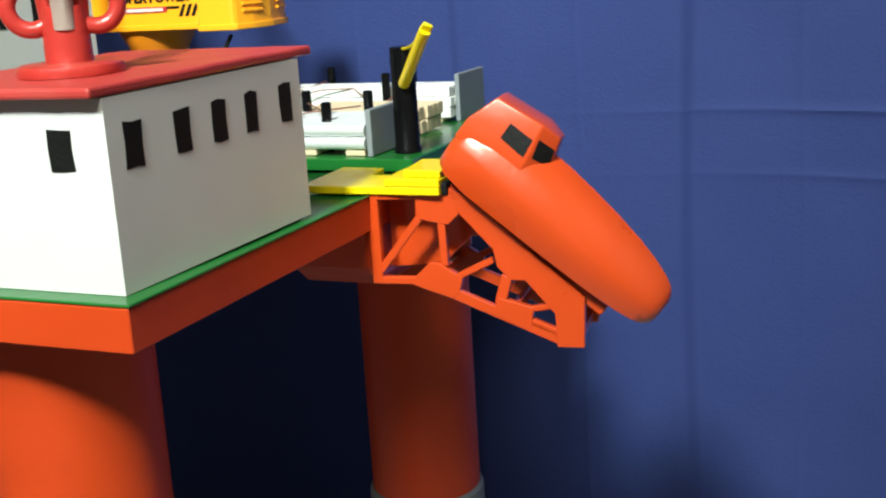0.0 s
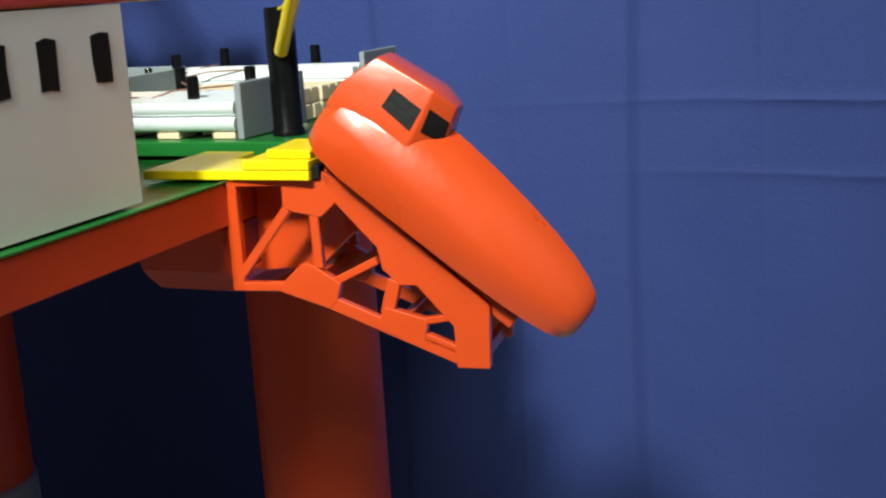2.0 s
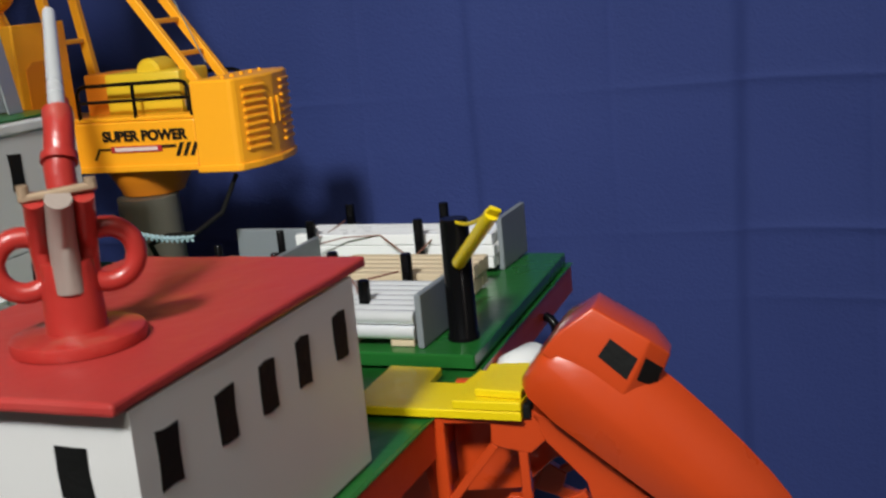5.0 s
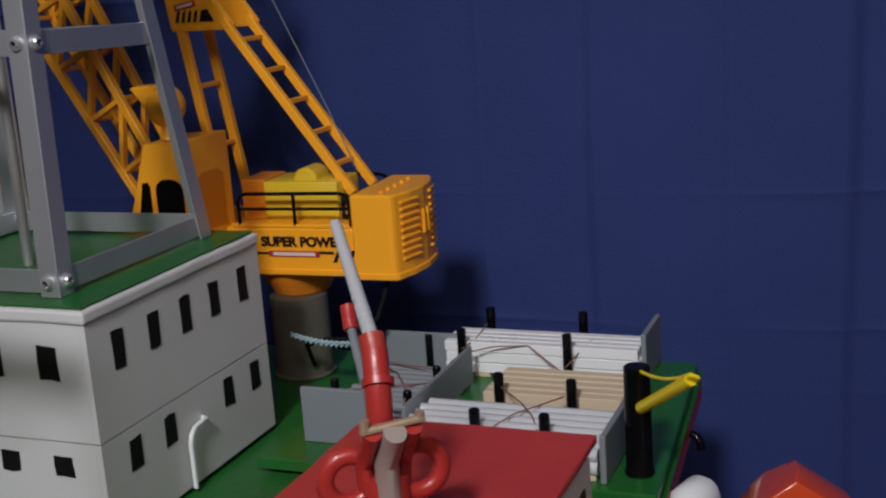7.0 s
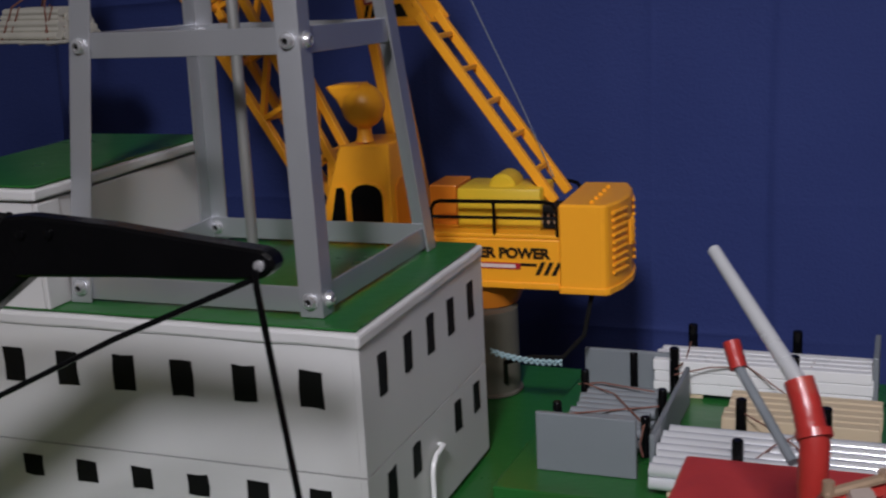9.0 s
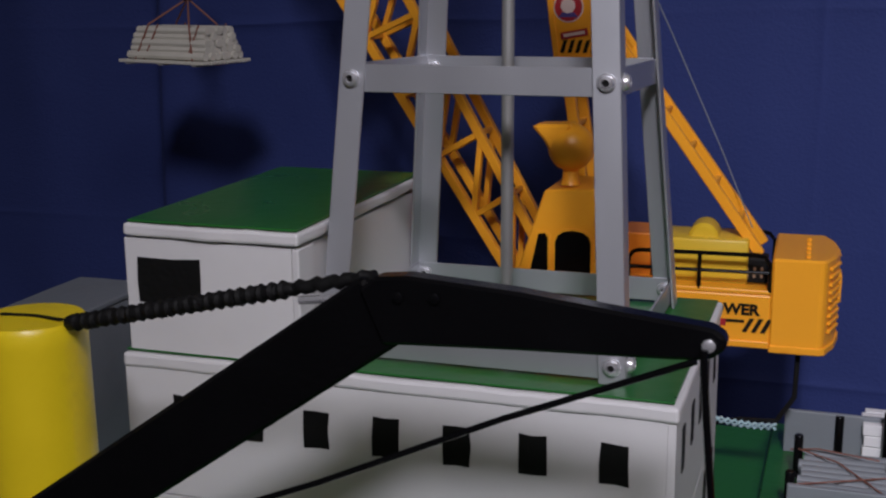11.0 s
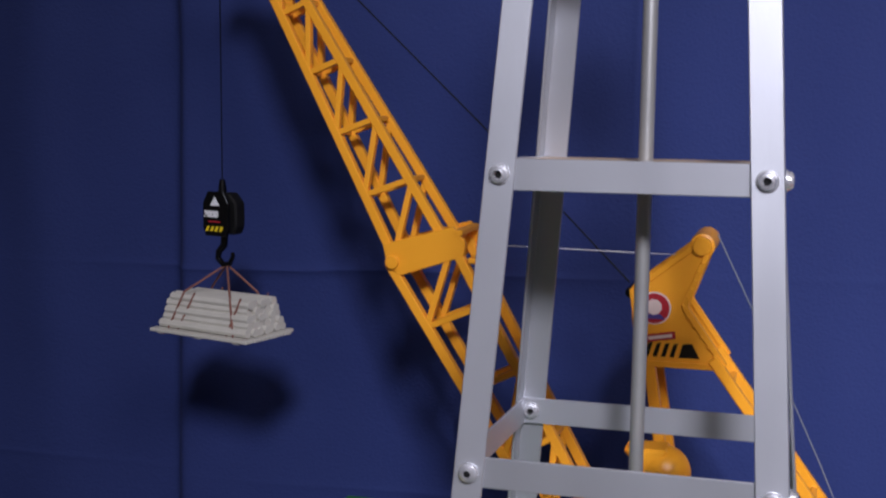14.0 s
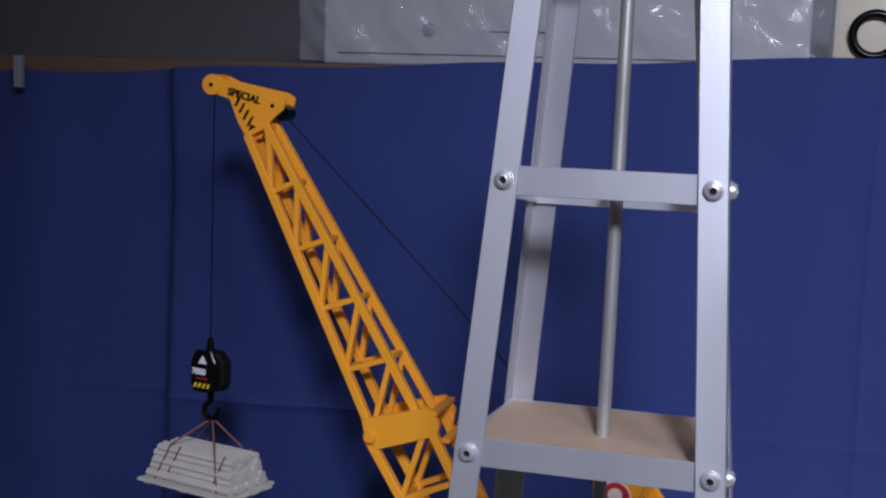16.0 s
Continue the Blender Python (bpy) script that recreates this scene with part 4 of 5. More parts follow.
part("winch_drum", lathe([(0.07, 0), (0.088, 0.02), (0.088, 0.2), (0.07, 0.22)], (0.6, 2.68, 3.235), Y, 24), LEMON, crane, smooth=True)
part("engine_block", box(0.8, 0.97, 2.66, 2.8, 3.0, 3.15, 0.012), BLACK_MATT, crane, "dark engine block")
for k in range(4):
    part("engine_fin", box(0.81 + 0.04 * k, 0.825 + 0.04 * k, 2.65, 2.66, 3.04, 3.1, 0.003), RUST, crane)
part("inner_wall", box(0.12, 0.3, 2.7, 3.0, 2.99, 3.25, 0.01), CRANE_DARK, crane)
PLACE[0] = Matrix.Identity(4)
# cab
cabp = [(-0.43, 2.72), (0.055, 2.72), (0.055, 3.585), (0.05, 3.592), (-0.245, 3.575), (-0.252, 3.56), (-0.43, 3.02)]
part("cab", slab(cabp, (0, 2.66, 0), X, Z, 0.46, 0.009), CRANE, crane, "yellow driver's cab")
for q in ([(-0.35, 3.0), (-0.225, 3.0), (-0.225, 3.32), (-0.24, 3.345), (-0.275, 3.34)], [(-0.185, 3.0), (0.005, 3.0), (0.005, 3.3), (-0.008, 3.335), (-0.04, 3.358), (-0.09, 3.366), (-0.14, 3.358), (-0.172, 3.335), (-0.185, 3.3)]):
    part("cab_window", slab(q, (0, 2.196, 0), X, Z, 0.008, 0.0), BLACK, crane, "black cab window")
    part("window_rim", slab([(a + (0.012 if a > sum(p[0] for p in q) / len(q) else -0.012), b + (0.012 if b > 3.2 else -0.012)) for a, b in q], (0, 2.203, 0), X, Z, 0.008, 0), CRANE, crane)
part("cab_window", slab([(2.27, 3.03), (2.56, 3.03), (2.56, 3.34), (2.5, 3.38), (2.33, 3.38), (2.27, 3.34)], (0.051, 0, 0), Y, Z, 0.009, 0), CRANE_DARK, crane, "raised side panel")
bc = Vector((-0.135, 2.32, 3.79))
part("beacon_neck", lathe([(0.055, 0.005), (0.045, 0.03), (0.04, 0.08), (0.07, 0.12)], (-0.135, 2.32, 3.585), seg=24), CRANE, crane, smooth=True)
part("beacon", lathe([(0.122 * math.sin(a), -0.128 * math.cos(a)) for a in [math.pi * k / 18 for k in range(19)]], bc, seg=36), CRANE, crane, "bulbous yellow ventilator cowl", smooth=True)
part("beacon_beak", slab([(0.02, 0.128), (-0.17, 0.122), (-0.188, 0.112), (-0.185, 0.1), (-0.125, 0.035), (-0.1, -0.02), (-0.03, 0.0)], bc + Vector((0, 0.085, 0)), X, Z, 0.17, 0.014), CRANE, crane, smooth=True)

# A-frame, stays
PLACE[0] = Matrix.Translation((-0.155, 0.225, -0.005))
AF = [(-0.23, 4.61), (0.06, 4.84), (0.09, 4.885), (0.13, 4.895), (0.165, 4.86), (0.165, 4.80), (0.06, 4.52), (0.265, 4.23), (0.22, 4.2), (-0.19, 4.2), (-0.225, 4.44)]
for yy in (2.6, 2.9):
    part("gantry_plate", slab(AF, (0, yy, 0), X, Z, 0.03, 0.006), CRANE, crane, "yellow gantry plate")
    ribs = [((-0.21, 4.6), (0.08, 4.83)), ((0.145, 4.79), (0.04, 4.52)), ((0.04, 4.52), (0.24, 4.24)), ((-0.205, 4.45), (-0.175, 4.22)), ((-0.175, 4.215), (0.22, 4.215)), ((-0.225, 4.6), (-0.205, 4.45))]
    for (a, b), (c, d) in ribs:
        part("plate_rib", beam((a, yy - 0.033, b), (c, yy - 0.033, d), 0.016, 0.03, Z, 0.003), CRANE, crane)
for k in range(6):
    part("rivet", lathe([(0.009, 0), (0.009, 0.01), (0.004, 0.014)], (0.125 - 0.018 * k, 2.568, 4.75 - 0.045 * k), (0, -1, 0), 8), CRANE, crane)
for k in range(5):
    part("rivet", lathe([(0.009, 0), (0.009, 0.01), (0.004, 0.014)], (0.06 + 0.035 * k, 2.568, 4.47 - 0.05 * k), (0, -1, 0), 8), CRANE, crane)
part("gantry_wheel", lathe([(0.0, 0), (0.045, 0.0), (0.048, 0.02), (0.062, 0.024), (0.064, 0.05), (0.064, 0.36), (0.05, 0.37)], (0.12, 2.545, 4.835), Y, 32), CRANE, crane, smooth=True)
part("pin_hole", lathe([(0.016, 0), (0.016, 0.006)], (-0.2, 2.566, 4.58), (0, -1, 0), 12), BLACK_MATT, crane)
part("badge_ring", lathe([(0.085, 0), (0.085, 0.004)], (-0.11, 2.569, 4.505), (0, -1, 0), 32), DECAL_WHITE, crane, "round sticker rim")
part("badge_disc", lathe([(0.077, 0), (0.077, 0.004)], (-0.11, 2.565, 4.505), (0, -1, 0), 32), DECAL_RED, crane, "dark red sticker disc")
part("badge_band", slab([(-0.165, 4.45), (-0.055, 4.45), (-0.075, 4.475), (-0.145, 4.475)], (0, 2.561, 0), X, Z, 0.003, 0), DECAL_BLUE, crane)
part("badge_shape", lathe([(0.042, 0), (0.042, 0.004)], (-0.112, 2.561, 4.512), (0, -1, 0), 9), DECAL_WHITE, crane, "plain white shape on a sticker")
part("label_bar", beam((-0.15, 2.565, 4.345), (-0.0, 2.565, 4.372), 0.006, 0.038, Z, 0), DECAL_RED, crane, "dark red label")
part("label_bar", beam((-0.135, 2.561, 4.348), (-0.015, 2.561, 4.369), 0.004, 0.018, Z, 0), DECAL_WHITE, crane, "pale bar on a label")
for k in range(4):
    s = -0.155 + 0.043 * k
    part("stripe", slab([(s, 4.255), (s + 0.022, 4.255), (s + 0.042, 4.328), (s + 0.02, 4.322)], (0, 2.569, 0), X, Z, 0.004, 0), DECAL_BLACK, crane)
part("stripe", slab([(0.02, 4.255), (0.125, 4.255), (0.085, 4.33), (0.04, 4.325)], (0, 2.569, 0), X, Z, 0.004, 0), DECAL_BLACK, crane)
for yy in (2.57, 2.87):
    part("stay", beam((0.19, yy, 4.26), (0.985, yy, 3.17), 0.05, 0.055, Z, 0.006), CRANE, crane)
    part("gantry_leg", beam((-0.13, yy + 0.02, 4.21), (0.06, yy + 0.02, 3.0), 0.05, 0.06, X, 0.006), CRANE, crane)
for f in (0.12, 0.3, 0.48, 0.66, 0.84):
    x, z = 0.19 + 0.795 * f, 4.26 - 1.09 * f
    part("rung", beam((x, 2.57, z), (x, 2.87, z), 0.03, 0.03, Z, 0.004), CRANE, crane)
for f in (0.3, 0.62):
    x, z = -0.13 + 0.19 * f, 4.21 - 1.21 * f
    part("rung", beam((x, 2.59, z), (x, 2.89, z), 0.03, 0.03, Z, 0.004), CRANE, crane)
part("black_roller", tube([(-0.24, 2.62, 4.57), (-0.24, 2.9, 4.57)], 0.03, 12), BLACK, crane, smooth=True)

# lettering on the chassis side
PLACE[0] = Matrix.Translation((0.145, 2.55, 0.008)) @ Matrix.Rotation(radians(1.5), 4, "Z") @ Matrix.Scale(0.955, 4, X) @ Matrix.Translation((-0.2, -2.5, 0))
text_plate("lettering", "SUPER POWER", 0.082, (0.35, CY0, 2.873), X * 1.1, Z, DECAL_BLACK, crane, bold=0.0035)
part("label_bar", box(0.4, 0.76, CY0 - 0.006, CY0 - 0.001, 2.805, 2.842, 0), DECAL_RED, crane)
part("label_bar", box(0.43, 0.73, CY0 - 0.009, CY0 - 0.006, 2.813, 2.834, 0), DECAL_WHITE, crane, "pale bar on a label")
part("label_bar", box(0.76, 0.86, CY0 - 0.006, CY0 - 0.001, 2.826, 2.842, 0), DECAL_BLACK, crane)
part("label_bar", slab([(0.27, 2.765), (0.285, 2.765), (0.32, 2.82), (0.4, 2.82), (0.4, 2.832), (0.31, 2.832)], (0, CY0 - 0.001, 0), X, Z, 0.005, 0), DECAL_BLACK, crane)
for k in range(3):
    s = 0.85 + 0.05 * k
    part("stripe", slab([(s, 2.775), (s + 0.026, 2.775), (s + 0.066, 2.852), (s + 0.04, 2.852)], (0, CY0 - 0.001, 0), X, Z, 0.005, 0), DECAL_BLACK, crane)


PLACE[0] = Matrix.Identity(4)

# lattice jib
def lattice(name, a0, b0, a1, b1, half0, half1, yc0, yc1, bays, r, parent):
    """Four chords (near and far, lower a and upper b) with zigzag bracing on every face."""
    def pt(which, side, f):
        p = Vector((0, 0, 0))
        (x0, z0), (x1, z1) = ((a0, a1), (b0, b1))[which]
        yc, hf = yc0 + (yc1 - yc0) * f, half0 + (half1 - half0) * f
        return Vector((x0 + (x1 - x0) * f, yc + side * hf, z0 + (z1 - z0) * f))
    for w in (0, 1):
        for s in (-1, 1):
            part("chord", beam(pt(w, s, 0), pt(w, s, 1), r * 2, r * 2.2, Y, 0.006), CRANE, parent)
    for s in (-1, 1):
        for k in range(bays):
            f0, f1 = k / bays, (k + 1) / bays
            part("brace", beam(pt(0, s, f1), pt(1, s, f1), r * 1.3, r * 1.9, Y, 0.004), CRANE, parent)
            part("brace", beam(pt(0, s, f0), pt(1, s, f1 - 0.06 / bays), r * 1.3, r * 1.9, Y, 0.004), CRANE, parent)
    for w in (0, 1):
        for k in range(bays):
            f0, f1 = k / bays, (k + 1) / bays
            part("brace", beam(pt(w, -1, f1), pt(w, 1, f1), r * 1.2, r * 1.2, Z, 0.004), CRANE, parent)
    return pt


lo = lattice("lower", (-0.56, 2.97), (-0.37, 3.11), (-1.72, 4.66), (-1.37, 4.8), 0.11, 0.15, 2.8, 2.99, 5, 0.026, crane)
hi = lattice("upper", (-1.69, 4.69), (-1.4, 4.79), (-2.65, 6.36), (-2.525, 6.42), 0.14, 0.065, 2.98, 3.2, 5, 0.025, crane)
PLACE[0] = Matrix.Translation((-0.19, 0.2, 0.015))
for s in (-1, 1):
    yy = 2.79 + s * 0.16
    part("joint_plate", slab([(-1.53, 4.63), (-1.46, 4.58), (-1.1, 4.7), (-1.09, 4.78), (-1.16, 4.86), (-1.56, 4.75)], (0, yy + (0.012 if s < 0 else 0.03), 0), X, Z, 0.04, 0.005), CRANE, crane, "solid joint plate")
    part("joint_boss", lathe([(0.038, 0), (0.04, 0.012), (0.032, 0.02)], (-1.5, yy + s * 0.03, 4.655), (0, s, 0), 20), CRANE, crane, smooth=True)
part("joint_collar", beam((-1.13, 2.6, 4.83), (-1.13, 2.98, 4.83), 0.05, 0.03, Z, 0.004), CRANE, crane)
part("joint_collar", beam((-1.05, 2.6, 4.68), (-1.05, 2.98, 4.68), 0.05, 0.03, Z, 0.004), CRANE, crane)
PLACE[0] = Matrix.Translation((-0.335, 0.245, 0.1))
HD = [(-2.63, 6.53), (-2.6, 6.6), (-2.54, 6.615), (-2.46, 6.58), (-2.13, 6.52), (-2.085, 6.49), (-2.1, 6.42), (-2.18, 6.35), (-2.24, 6.24), (-2.33, 6.22), (-2.4, 6.33), (-2.46, 6.47), (-2.56, 6.5)]
for yy in (2.945, 3.09):
    part("jib_head", slab(HD, (0, yy, 0), X, Z, 0.025, 0.005), CRANE, crane, "yellow jib head plate")
part("head_wheel", lathe([(0.015, 0), (0.03, 0.001), (0.062, 0.005), (0.066, 0.02), (0.066, 0.17), (0.06, 0.175)], (-2.575, 2.905, 6.555), Y, 28), CRANE, crane, smooth=True)
part("head_pin", lathe([(0.013, 0), (0.013, 0.006)], (-2.575, 2.906, 6.555), (0, -1, 0), 12), BLACK_MATT, crane)
part("head_pin", lathe([(0.013, 0), (0.013, 0.006)], (-2.17, 2.92, 6.44), (0, -1, 0), 12), BLACK_MATT, crane)
part("head_spool", lathe([(0.05, 0), (0.05, 0.12)], (-2.13, 2.955, 6.4), Y, 16), BLACK, crane)
hx, hz = (X * 0.972 - Z * 0.235), (Z * 0.972 + X * 0.235)
text_plate("lettering", "SPECIAL", 0.062, Vector((-2.47, 2.92, 6.5)), hx, hz, DECAL_BLACK, crane, bold=0.002)
for k in range(4):
    p = Vector((-2.425 + 0.028 * k, 2.92, 6.43 - 0.04 * k))
    part("stripe", slab([(0, 0), (0.018, 0.0), (0.05, 0.06), (0.032, 0.06)], p, X, Z, 0.003, 0), DECAL_BLACK, crane)
part("stripe", slab([(0, 0), (0.05, -0.02), (0.07, 0.03), (0.02, 0.055)], (-2.33, 2.92, 6.27), X, Z, 0.003, 0), DECAL_BLACK, crane)
PLACE[0] = Matrix.Translation((-0.2, 0.24, 0))
part("guy_line", tube([(-1.02, 2.71, 4.77), (0.07, 2.71, 4.76)], 0.0022, 5), PIPE_WHITE, crane, "thin white line")
PLACE[0] = Matrix.Identity(4)
part("luffing_cable", tube([(-2.4, 3.2, 6.45), (-1.28, 3.1, 5.42), (-0.42, 2.97, 4.6)], 0.005, 6), BLACK_MATT, crane, "dark luffing cable from jib head to gantry", smooth=True)
PLACE[0] = Matrix.Translation((-0.335, 0.25, 0.02))
part("hoist_line", tube([(-2.6, 3.0, 6.6), (-2.6, 2.99, 5.02)], 0.004, 6), BLACK, crane, "thin dark hoist line")
part("back_line", tube([(0.36, 2.75, 4.85), (0.615, 2.75, 4.33), (0.925, 2.75, 3.66), (1.1, 2.75, 3.25)], 0.0035, 5), GREY, crane, "thin grey line")

# hook block and slung load
hook = thing("hook_block", (-2.59, 2.97, 4.55), "black toy hook block with white and yellow markings", "hook")
part("block", slab([(-0.08, 0), (0.08, 0), (0.1, 0.05), (0.1, 0.2), (0.06, 0.27), (-0.06, 0.27), (-0.1, 0.2), (-0.1, 0.05)], (-2.61, 2.94, 4.7), X * 0.97 - Y * 0.24, Z, 0.02, 0.004), BLACK, hook)
part("block_body", slab([(-0.07, 0.01), (0.09, 0.01), (0.115, 0.06), (0.115, 0.2), (0.06, 0.26), (-0.06, 0.26)], (-2.57, 3.04, 4.7), X * 0.97 - Y * 0.24, Z, 0.09, 0.01), BLACK_MATT, hook)
part("shackle", tube([(-2.6, 2.99, 4.95), (-2.6, 2.99, 5.04)], 0.03, 12, 0.018), BLACK, hook, smooth=True)
part("hook_curve", tube([(-2.58, 2.97, 4.71), (-2.585, 2.97, 4.64), (-2.62, 2.97, 4.6), (-2.625, 2.97, 4.56), (-2.59, 2.965, 4.525), (-2.54, 2.96, 4.535), (-2.52, 2.96, 4.58), (-2.525, 2.96, 4.6)], 0.024, 12, 0.012), BLACK, hook, "black hook", smooth=True)
bx_, bo = X * 0.97 - Y * 0.24, Vector((-2.61, 2.94, 4.7)) - (X * 0.24 + Y * 0.97) * 0.023
text_plate("lettering", "3000", 0.055, bo + bx_ * -0.085 + Z * 0.115, bx_, Z, PIPE_WHITE, hook, 0.002, 0.002)
part("marking", slab([(-0.035, 0.185), (0.035, 0.185), (0.0, 0.24)], bo, bx_, Z, 0.003, 0), PIPE_WHITE, hook, "pale warning triangle")
for k in range(4):
    part("marking", slab([(-0.075 + 0.035 * k, 0.03), (-0.055 + 0.035 * k, 0.03), (-0.04 + 0.035 * k, 0.06), (-0.06 + 0.035 * k, 0.06)], bo, bx_, Z, 0.003, 0), YELLOW, hook, "yellow stripe")
part("marking", slab([(-0.05, 0.085), (0.04, 0.085), (0.04, 0.093), (-0.05, 0.093)], bo, bx_, Z, 0.003, 0), DECAL_RED, hook, "red bar")

PLACE[0] = Matrix.Translation((-0.335, 0.265, -0.005)) @ Matrix.Translation((-2.575, 2.9, 4.5)) @ Matrix.Scale(1.07, 4) @ Matrix.Translation((2.575, -2.9, -4.5))
load = thing("slung_load", (-2.58, 2.9, 4.165), "bundle of off-white sticks slung on a thin pallet", "cargo bundle")
LD, LS = Vector((0.965, -0.262, 0)), Vector((0.262, 0.965, 0))
LC = Vector((-2.575, 2.9, 4.165))
rng = random.Random(5)
for k in range(7):
    o = -0.19 + 0.063 * k
    e = rng.uniform(-0.02, 0.02)
    part("slat", beam(LC + LS * o + LD * (-0.36 + e) + Z * 0.012, LC + LS * o + LD * (0.36 + e) + Z * 0.012, 0.058, 0.018, Z, 0.003), STICK, load)
for o in (-0.28, 0.0, 0.28):
    part("bearer", beam(LC + LD * o - LS * 0.21 + Z * 0.0, LC + LD * o + LS * 0.21 + Z * 0.0, 0.05, 0.014, Z, 0.003), STICK, load)
for j, n in enumerate((7, 6, 6, 5, 5)):
    for k in range(n):
        o = (k - (n - 1) / 2) * 0.05
        e = rng.uniform(-0.012, 0.012)
        L = 0.325 - 0.008 * j
        zc = 0.046 + 0.037 * j
        part("stick", tube([LC + LD * (-L + e) + LS * o + Z * zc, LC + LD * (L + e) + LS * o + Z * zc], 0.0245, 8), STICK, load)
apex = Vector((-2.575, 2.965, 4.545))
for a, b in ((-0.19, -1), (0.17, -1), (-0.19, 1), (0.17, 1)):
    p0, p1 = LC + LD * a + LS * 0.16 * b + Z * 0.02, LC + LD * (a * 0.95) + LS * 0.115 * b + Z * 0.23
    part("sling", tube([LC + LD * (a * 1.35) + LS * 0.17 * b + Z * 0.02, p1, apex], 0.0065, 6), STRING, load, "brown sling thread")
    part("sling", tube([p1 + LD * 0.08, p0], 0.006, 6), STRING, load, "brown sling thread")

PLACE[0] = Matrix.Identity(4)
# rope and cable round the pedestal
for k in range(2):
    pts = [p + Vector((0, 0.014 * math.sin(j * 1.6 + k * math.pi), 0.014 * math.cos(j * 1.6 + k * math.pi))) for j, p in enumerate(wavy((0.56, 2.32, 2.39), (0.98, 2.3, 2.36), 0.02, 24))]
    part("twisted_rope", tube(pts, 0.008, 7), ROPE, label="pale blue twisted rope beside the pedestal", category="rope", group="ropes", smooth=True)
part("power_cable", tube([(0.55, 2.6, 2.1), (0.62, 2.4, 2.3), (0.8, 2.33, 2.37), (0.98, 2.33, 2.38), (1.06, 2.5, 2.46), (1.06, 2.7, 2.64)], 0.014, 8), BLACK_MATT, label="black cable rising to the toy crane", category="cable", smooth=True)

# ---------------------------------------------------------------- foreground knuckle crane
kc = thing("knuckle_crane", (-1.38, -0.5, 2.031), "black knuckle-boom crane on a yellow column", "crane")
part("column", lathe([(0.205, 0), (0.2, 0.03), (0.193, 1.42), (0.197, 1.472), (0.183, 1.494), (0.05, 1.499)], (-1.455, -0.46, 2.046), seg=40), YELLOW, kc, "yellow painted column", smooth=True)
part("lid_slot", slab([(-0.13, -0.012), (0.0, 0.004), (0.12, -0.016), (0.13, 0.0), (0.0, 0.02), (-0.13, 0.004)], (-1.43, -0.48, 3.546), X, Y, 0.006, 0), BLACK_MATT, kc, "black slot in the lid")
E0, E1 = Vector((-1.35, -0.71, 2.82)), Vector((0.0, -0.71, 3.765))
part("lower_arm", beam(E0, E1, 0.1, 0.225, Z, 0.012), BLACK, kc, "black lower arm")
part("upper_arm", slab([(-0.07, 3.82), (-0.02, 3.862), (0.08, 3.872), (0.4, 3.85), (0.7, 3.815), (0.94, 3.79), (0.975, 3.765), (0.975, 3.735), (0.93, 3.7), (0.82, 3.693), (0.4, 3.68), (0.07, 3.665), (0.0, 3.66)], (0, -0.7, 0), X, Z, 0.075, 0.01), BLACK, kc, "black tapering upper arm")
for p in ((0.055, 3.81), (0.165, 3.815)):
    part("pin", lathe([(0.017, 0), (0.017, 0.008), (0.008, 0.012)], (p[0], -0.776, p[1]), (0, -1, 0), 14), BLACK, kc, smooth=True)
part("pin", lathe([(0.018, 0), (0.018, 0.01), (0.009, 0.014)], (0.93, -0.776, 3.745), (0, -1, 0), 14), STEEL, kc, "steel pin", smooth=True)
hs = [Vector((-1.25, -0.52, 3.55)).lerp(Vector((-0.04, -0.71, 3.85)), k / 60) for k in range(61)]
bm = tube([p + Z * 0.006 * math.sin(k * 2.3) + Y * 0.005 * math.cos(k * 1.9) for k, p in enumerate(hs)], 0.027, 10, 0.02)
part("ram_hose", bm, BLACK_MATT, kc, "black ribbed hose", smooth=True)
for k in range(22):
    p = hs[2 + int(k * 2.0)]
    part("hose_rib", lathe([(0.025, -0.012), (0.032, 0), (0.025, 0.012)], p, hs[5] - hs[4], 10), BLACK_MATT, kc, smooth=True)
part("ram_rod", tube([(-0.28, -0.72, 3.76), (-0.02, -0.74, 3.8)], 0.014, 8), STEEL, kc, smooth=True)
part("hook_cable", tube([(0.92, -0.79, 3.735), (0.92, -0.79, 3.68), (0.96, -0.76, 3.2), (0.995, -0.75, 2.86)], 0.011, 8), BLACK, kc, "black hanging cable", smooth=True)
part("cable_hook", tube([(0.995, -0.75, 2.88), (0.995, -0.75, 2.8), (0.98, -0.75, 2.74), (1.01, -0.75, 2.7), (1.04, -0.75, 2.73)], 0.018, 8), BLACK, kc, smooth=True)
part("winch_cable", tube([(0.9, -0.78, 3.7), (0.36, -0.76, 3.47), (-0.23, -0.74, 3.19), (-1.3, -0.66, 2.72)], 0.01, 8), BLACK, kc, "black taut cable", smooth=True)
kc.location += Z * -0.022 * U

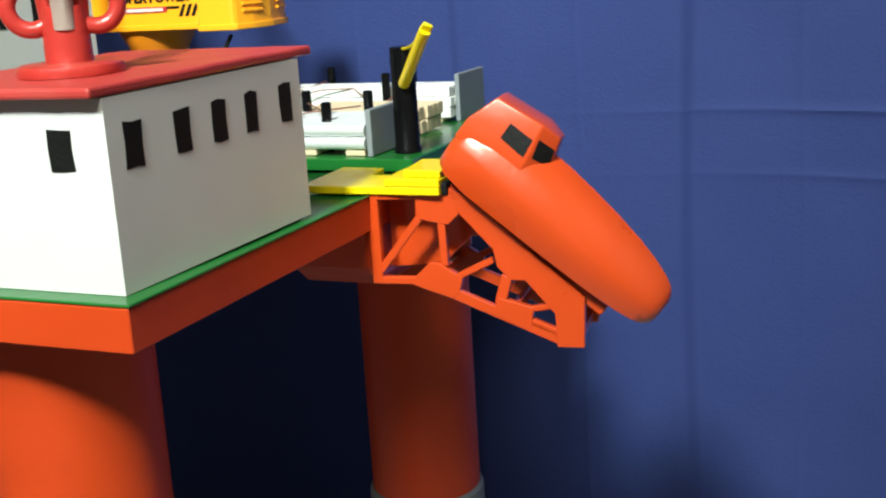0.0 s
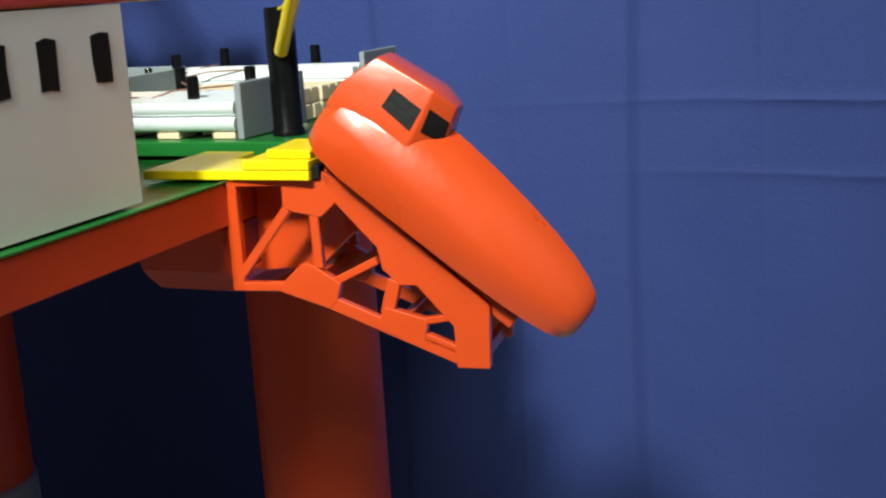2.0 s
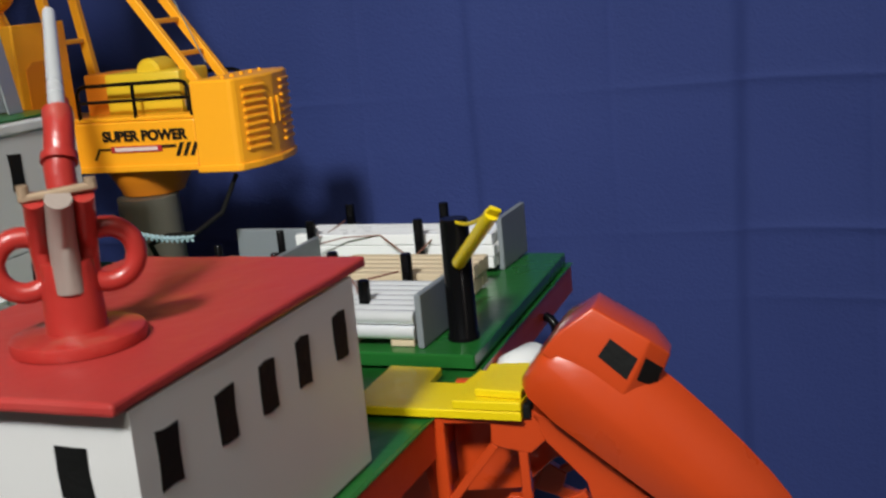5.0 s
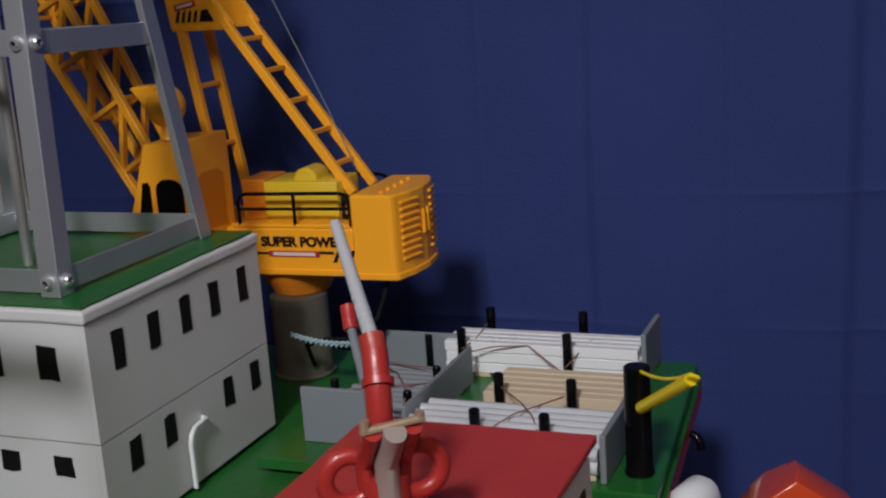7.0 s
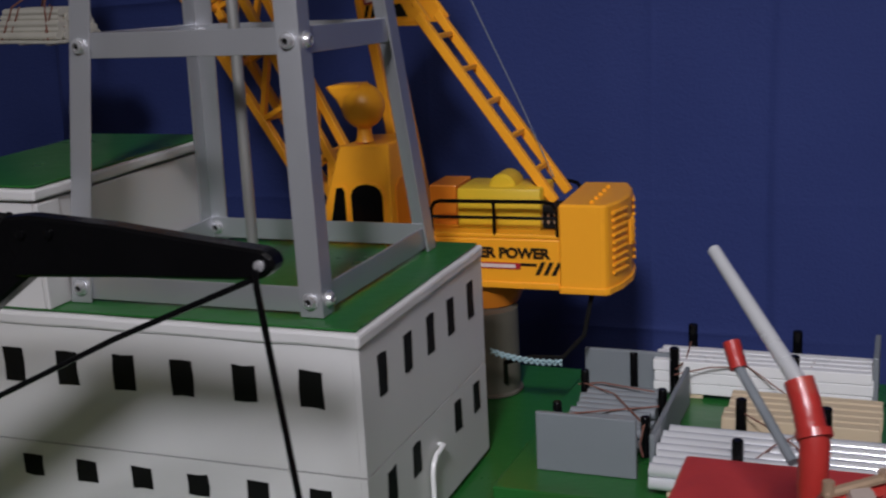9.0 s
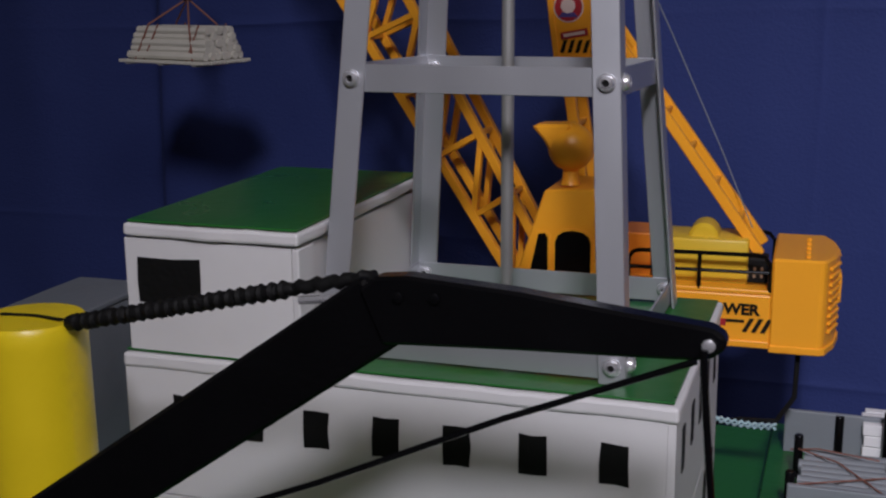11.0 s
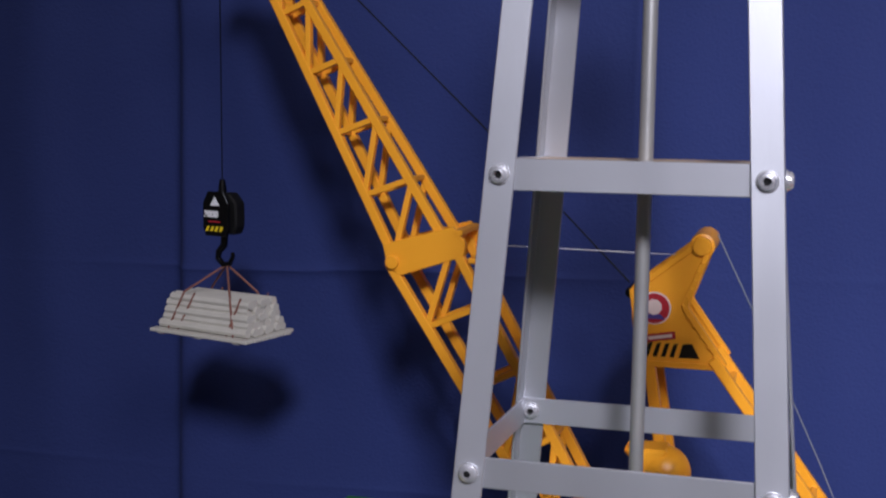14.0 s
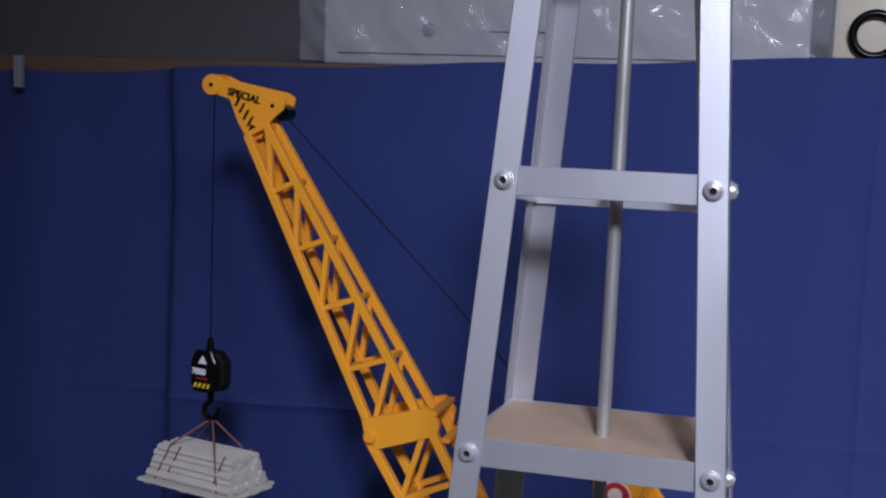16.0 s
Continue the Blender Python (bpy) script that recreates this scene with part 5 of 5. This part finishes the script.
# ---------------------------------------------------------------- clutter above the sheet
part("shelf_board", box(-9, 3.2, 4.8, 5.9, 6.5, 6.86, 0.02), WOOD, label="brown wooden shelf behind the sheet", category="shelf")
PLACE[0] = Matrix.Translation((-0.25, 0.25, 0.14))
wrap = thing("wrapped_panel", (-0.9, 4.9, 6.72), "pale grey panel wrapped in clear plastic film", "panel")
part("panel", box(-2.62, 0.85, 4.62, 5.2, 6.722, 7.25, 0.02), PALE_GREY, wrap, "pale grey panel")


def film():
    bm = bmesh.new()
    rows = []
    for j in range(25):
        row = []
        for k in range(121):
            x = -2.78 + 3.8 * k / 120
            a = j / 24
            z = 6.74 + 0.6 * a
            y = 4.58 - 0.05 * math.sin(a * 3.1) + 0.04 * noise.noise(Vector((x * 3.0 + z, z * 4.0, 1.0))) + 0.022 * noise.noise(Vector((x * 9.0 + z * 6.0, z * 5.0, 4.0)))
            row.append(bm.verts.new((x, y, z)))
        rows.append(row)
    for p, q in zip(rows, rows[1:]):
        for k in range(120):
            bm.faces.new((p[k], p[k + 1], q[k + 1], q[k]))
    return bm


part("film", film(), FILM, wrap, "crumpled clear plastic film", smooth=True)
for z, x0, x1 in ((6.8, -2.5, 0.75), (6.97, -1.35, -0.9)):
    part("panel_groove", box(x0, x1, 4.612, 4.622, z, z + 0.009, 0), BLACK_MATT, wrap)
part("panel_knob", lathe([(0.045, 0), (0.05, 0.01), (0.03, 0.02)], (-1.8, 4.618, 6.98), (0, -1, 0), 20), GREY, wrap, smooth=True)
roll = thing("cream_case", (1.25, 4.9, 6.72), "cream plastic case with a black rubber rim", "case")
part("case_body", box(0.98, 1.7, 4.65, 5.2, 6.722, 7.3, 0.06), CREAM, roll, smooth=True)
part("rim", tube(arc((1.25, 4.62, 7.0), 0.14, 0, 2 * math.pi, X, Z, 28), 0.03, 10), BLACK, roll, "black rubber rim", smooth=True)
PLACE[0] = Matrix.Identity(4)
part("clip", box(-5.32, -5.25, 4.55, 4.6, 6.6, 6.85, 0.006), GREY, label="grey metal clip on the sheet edge", category="clip")
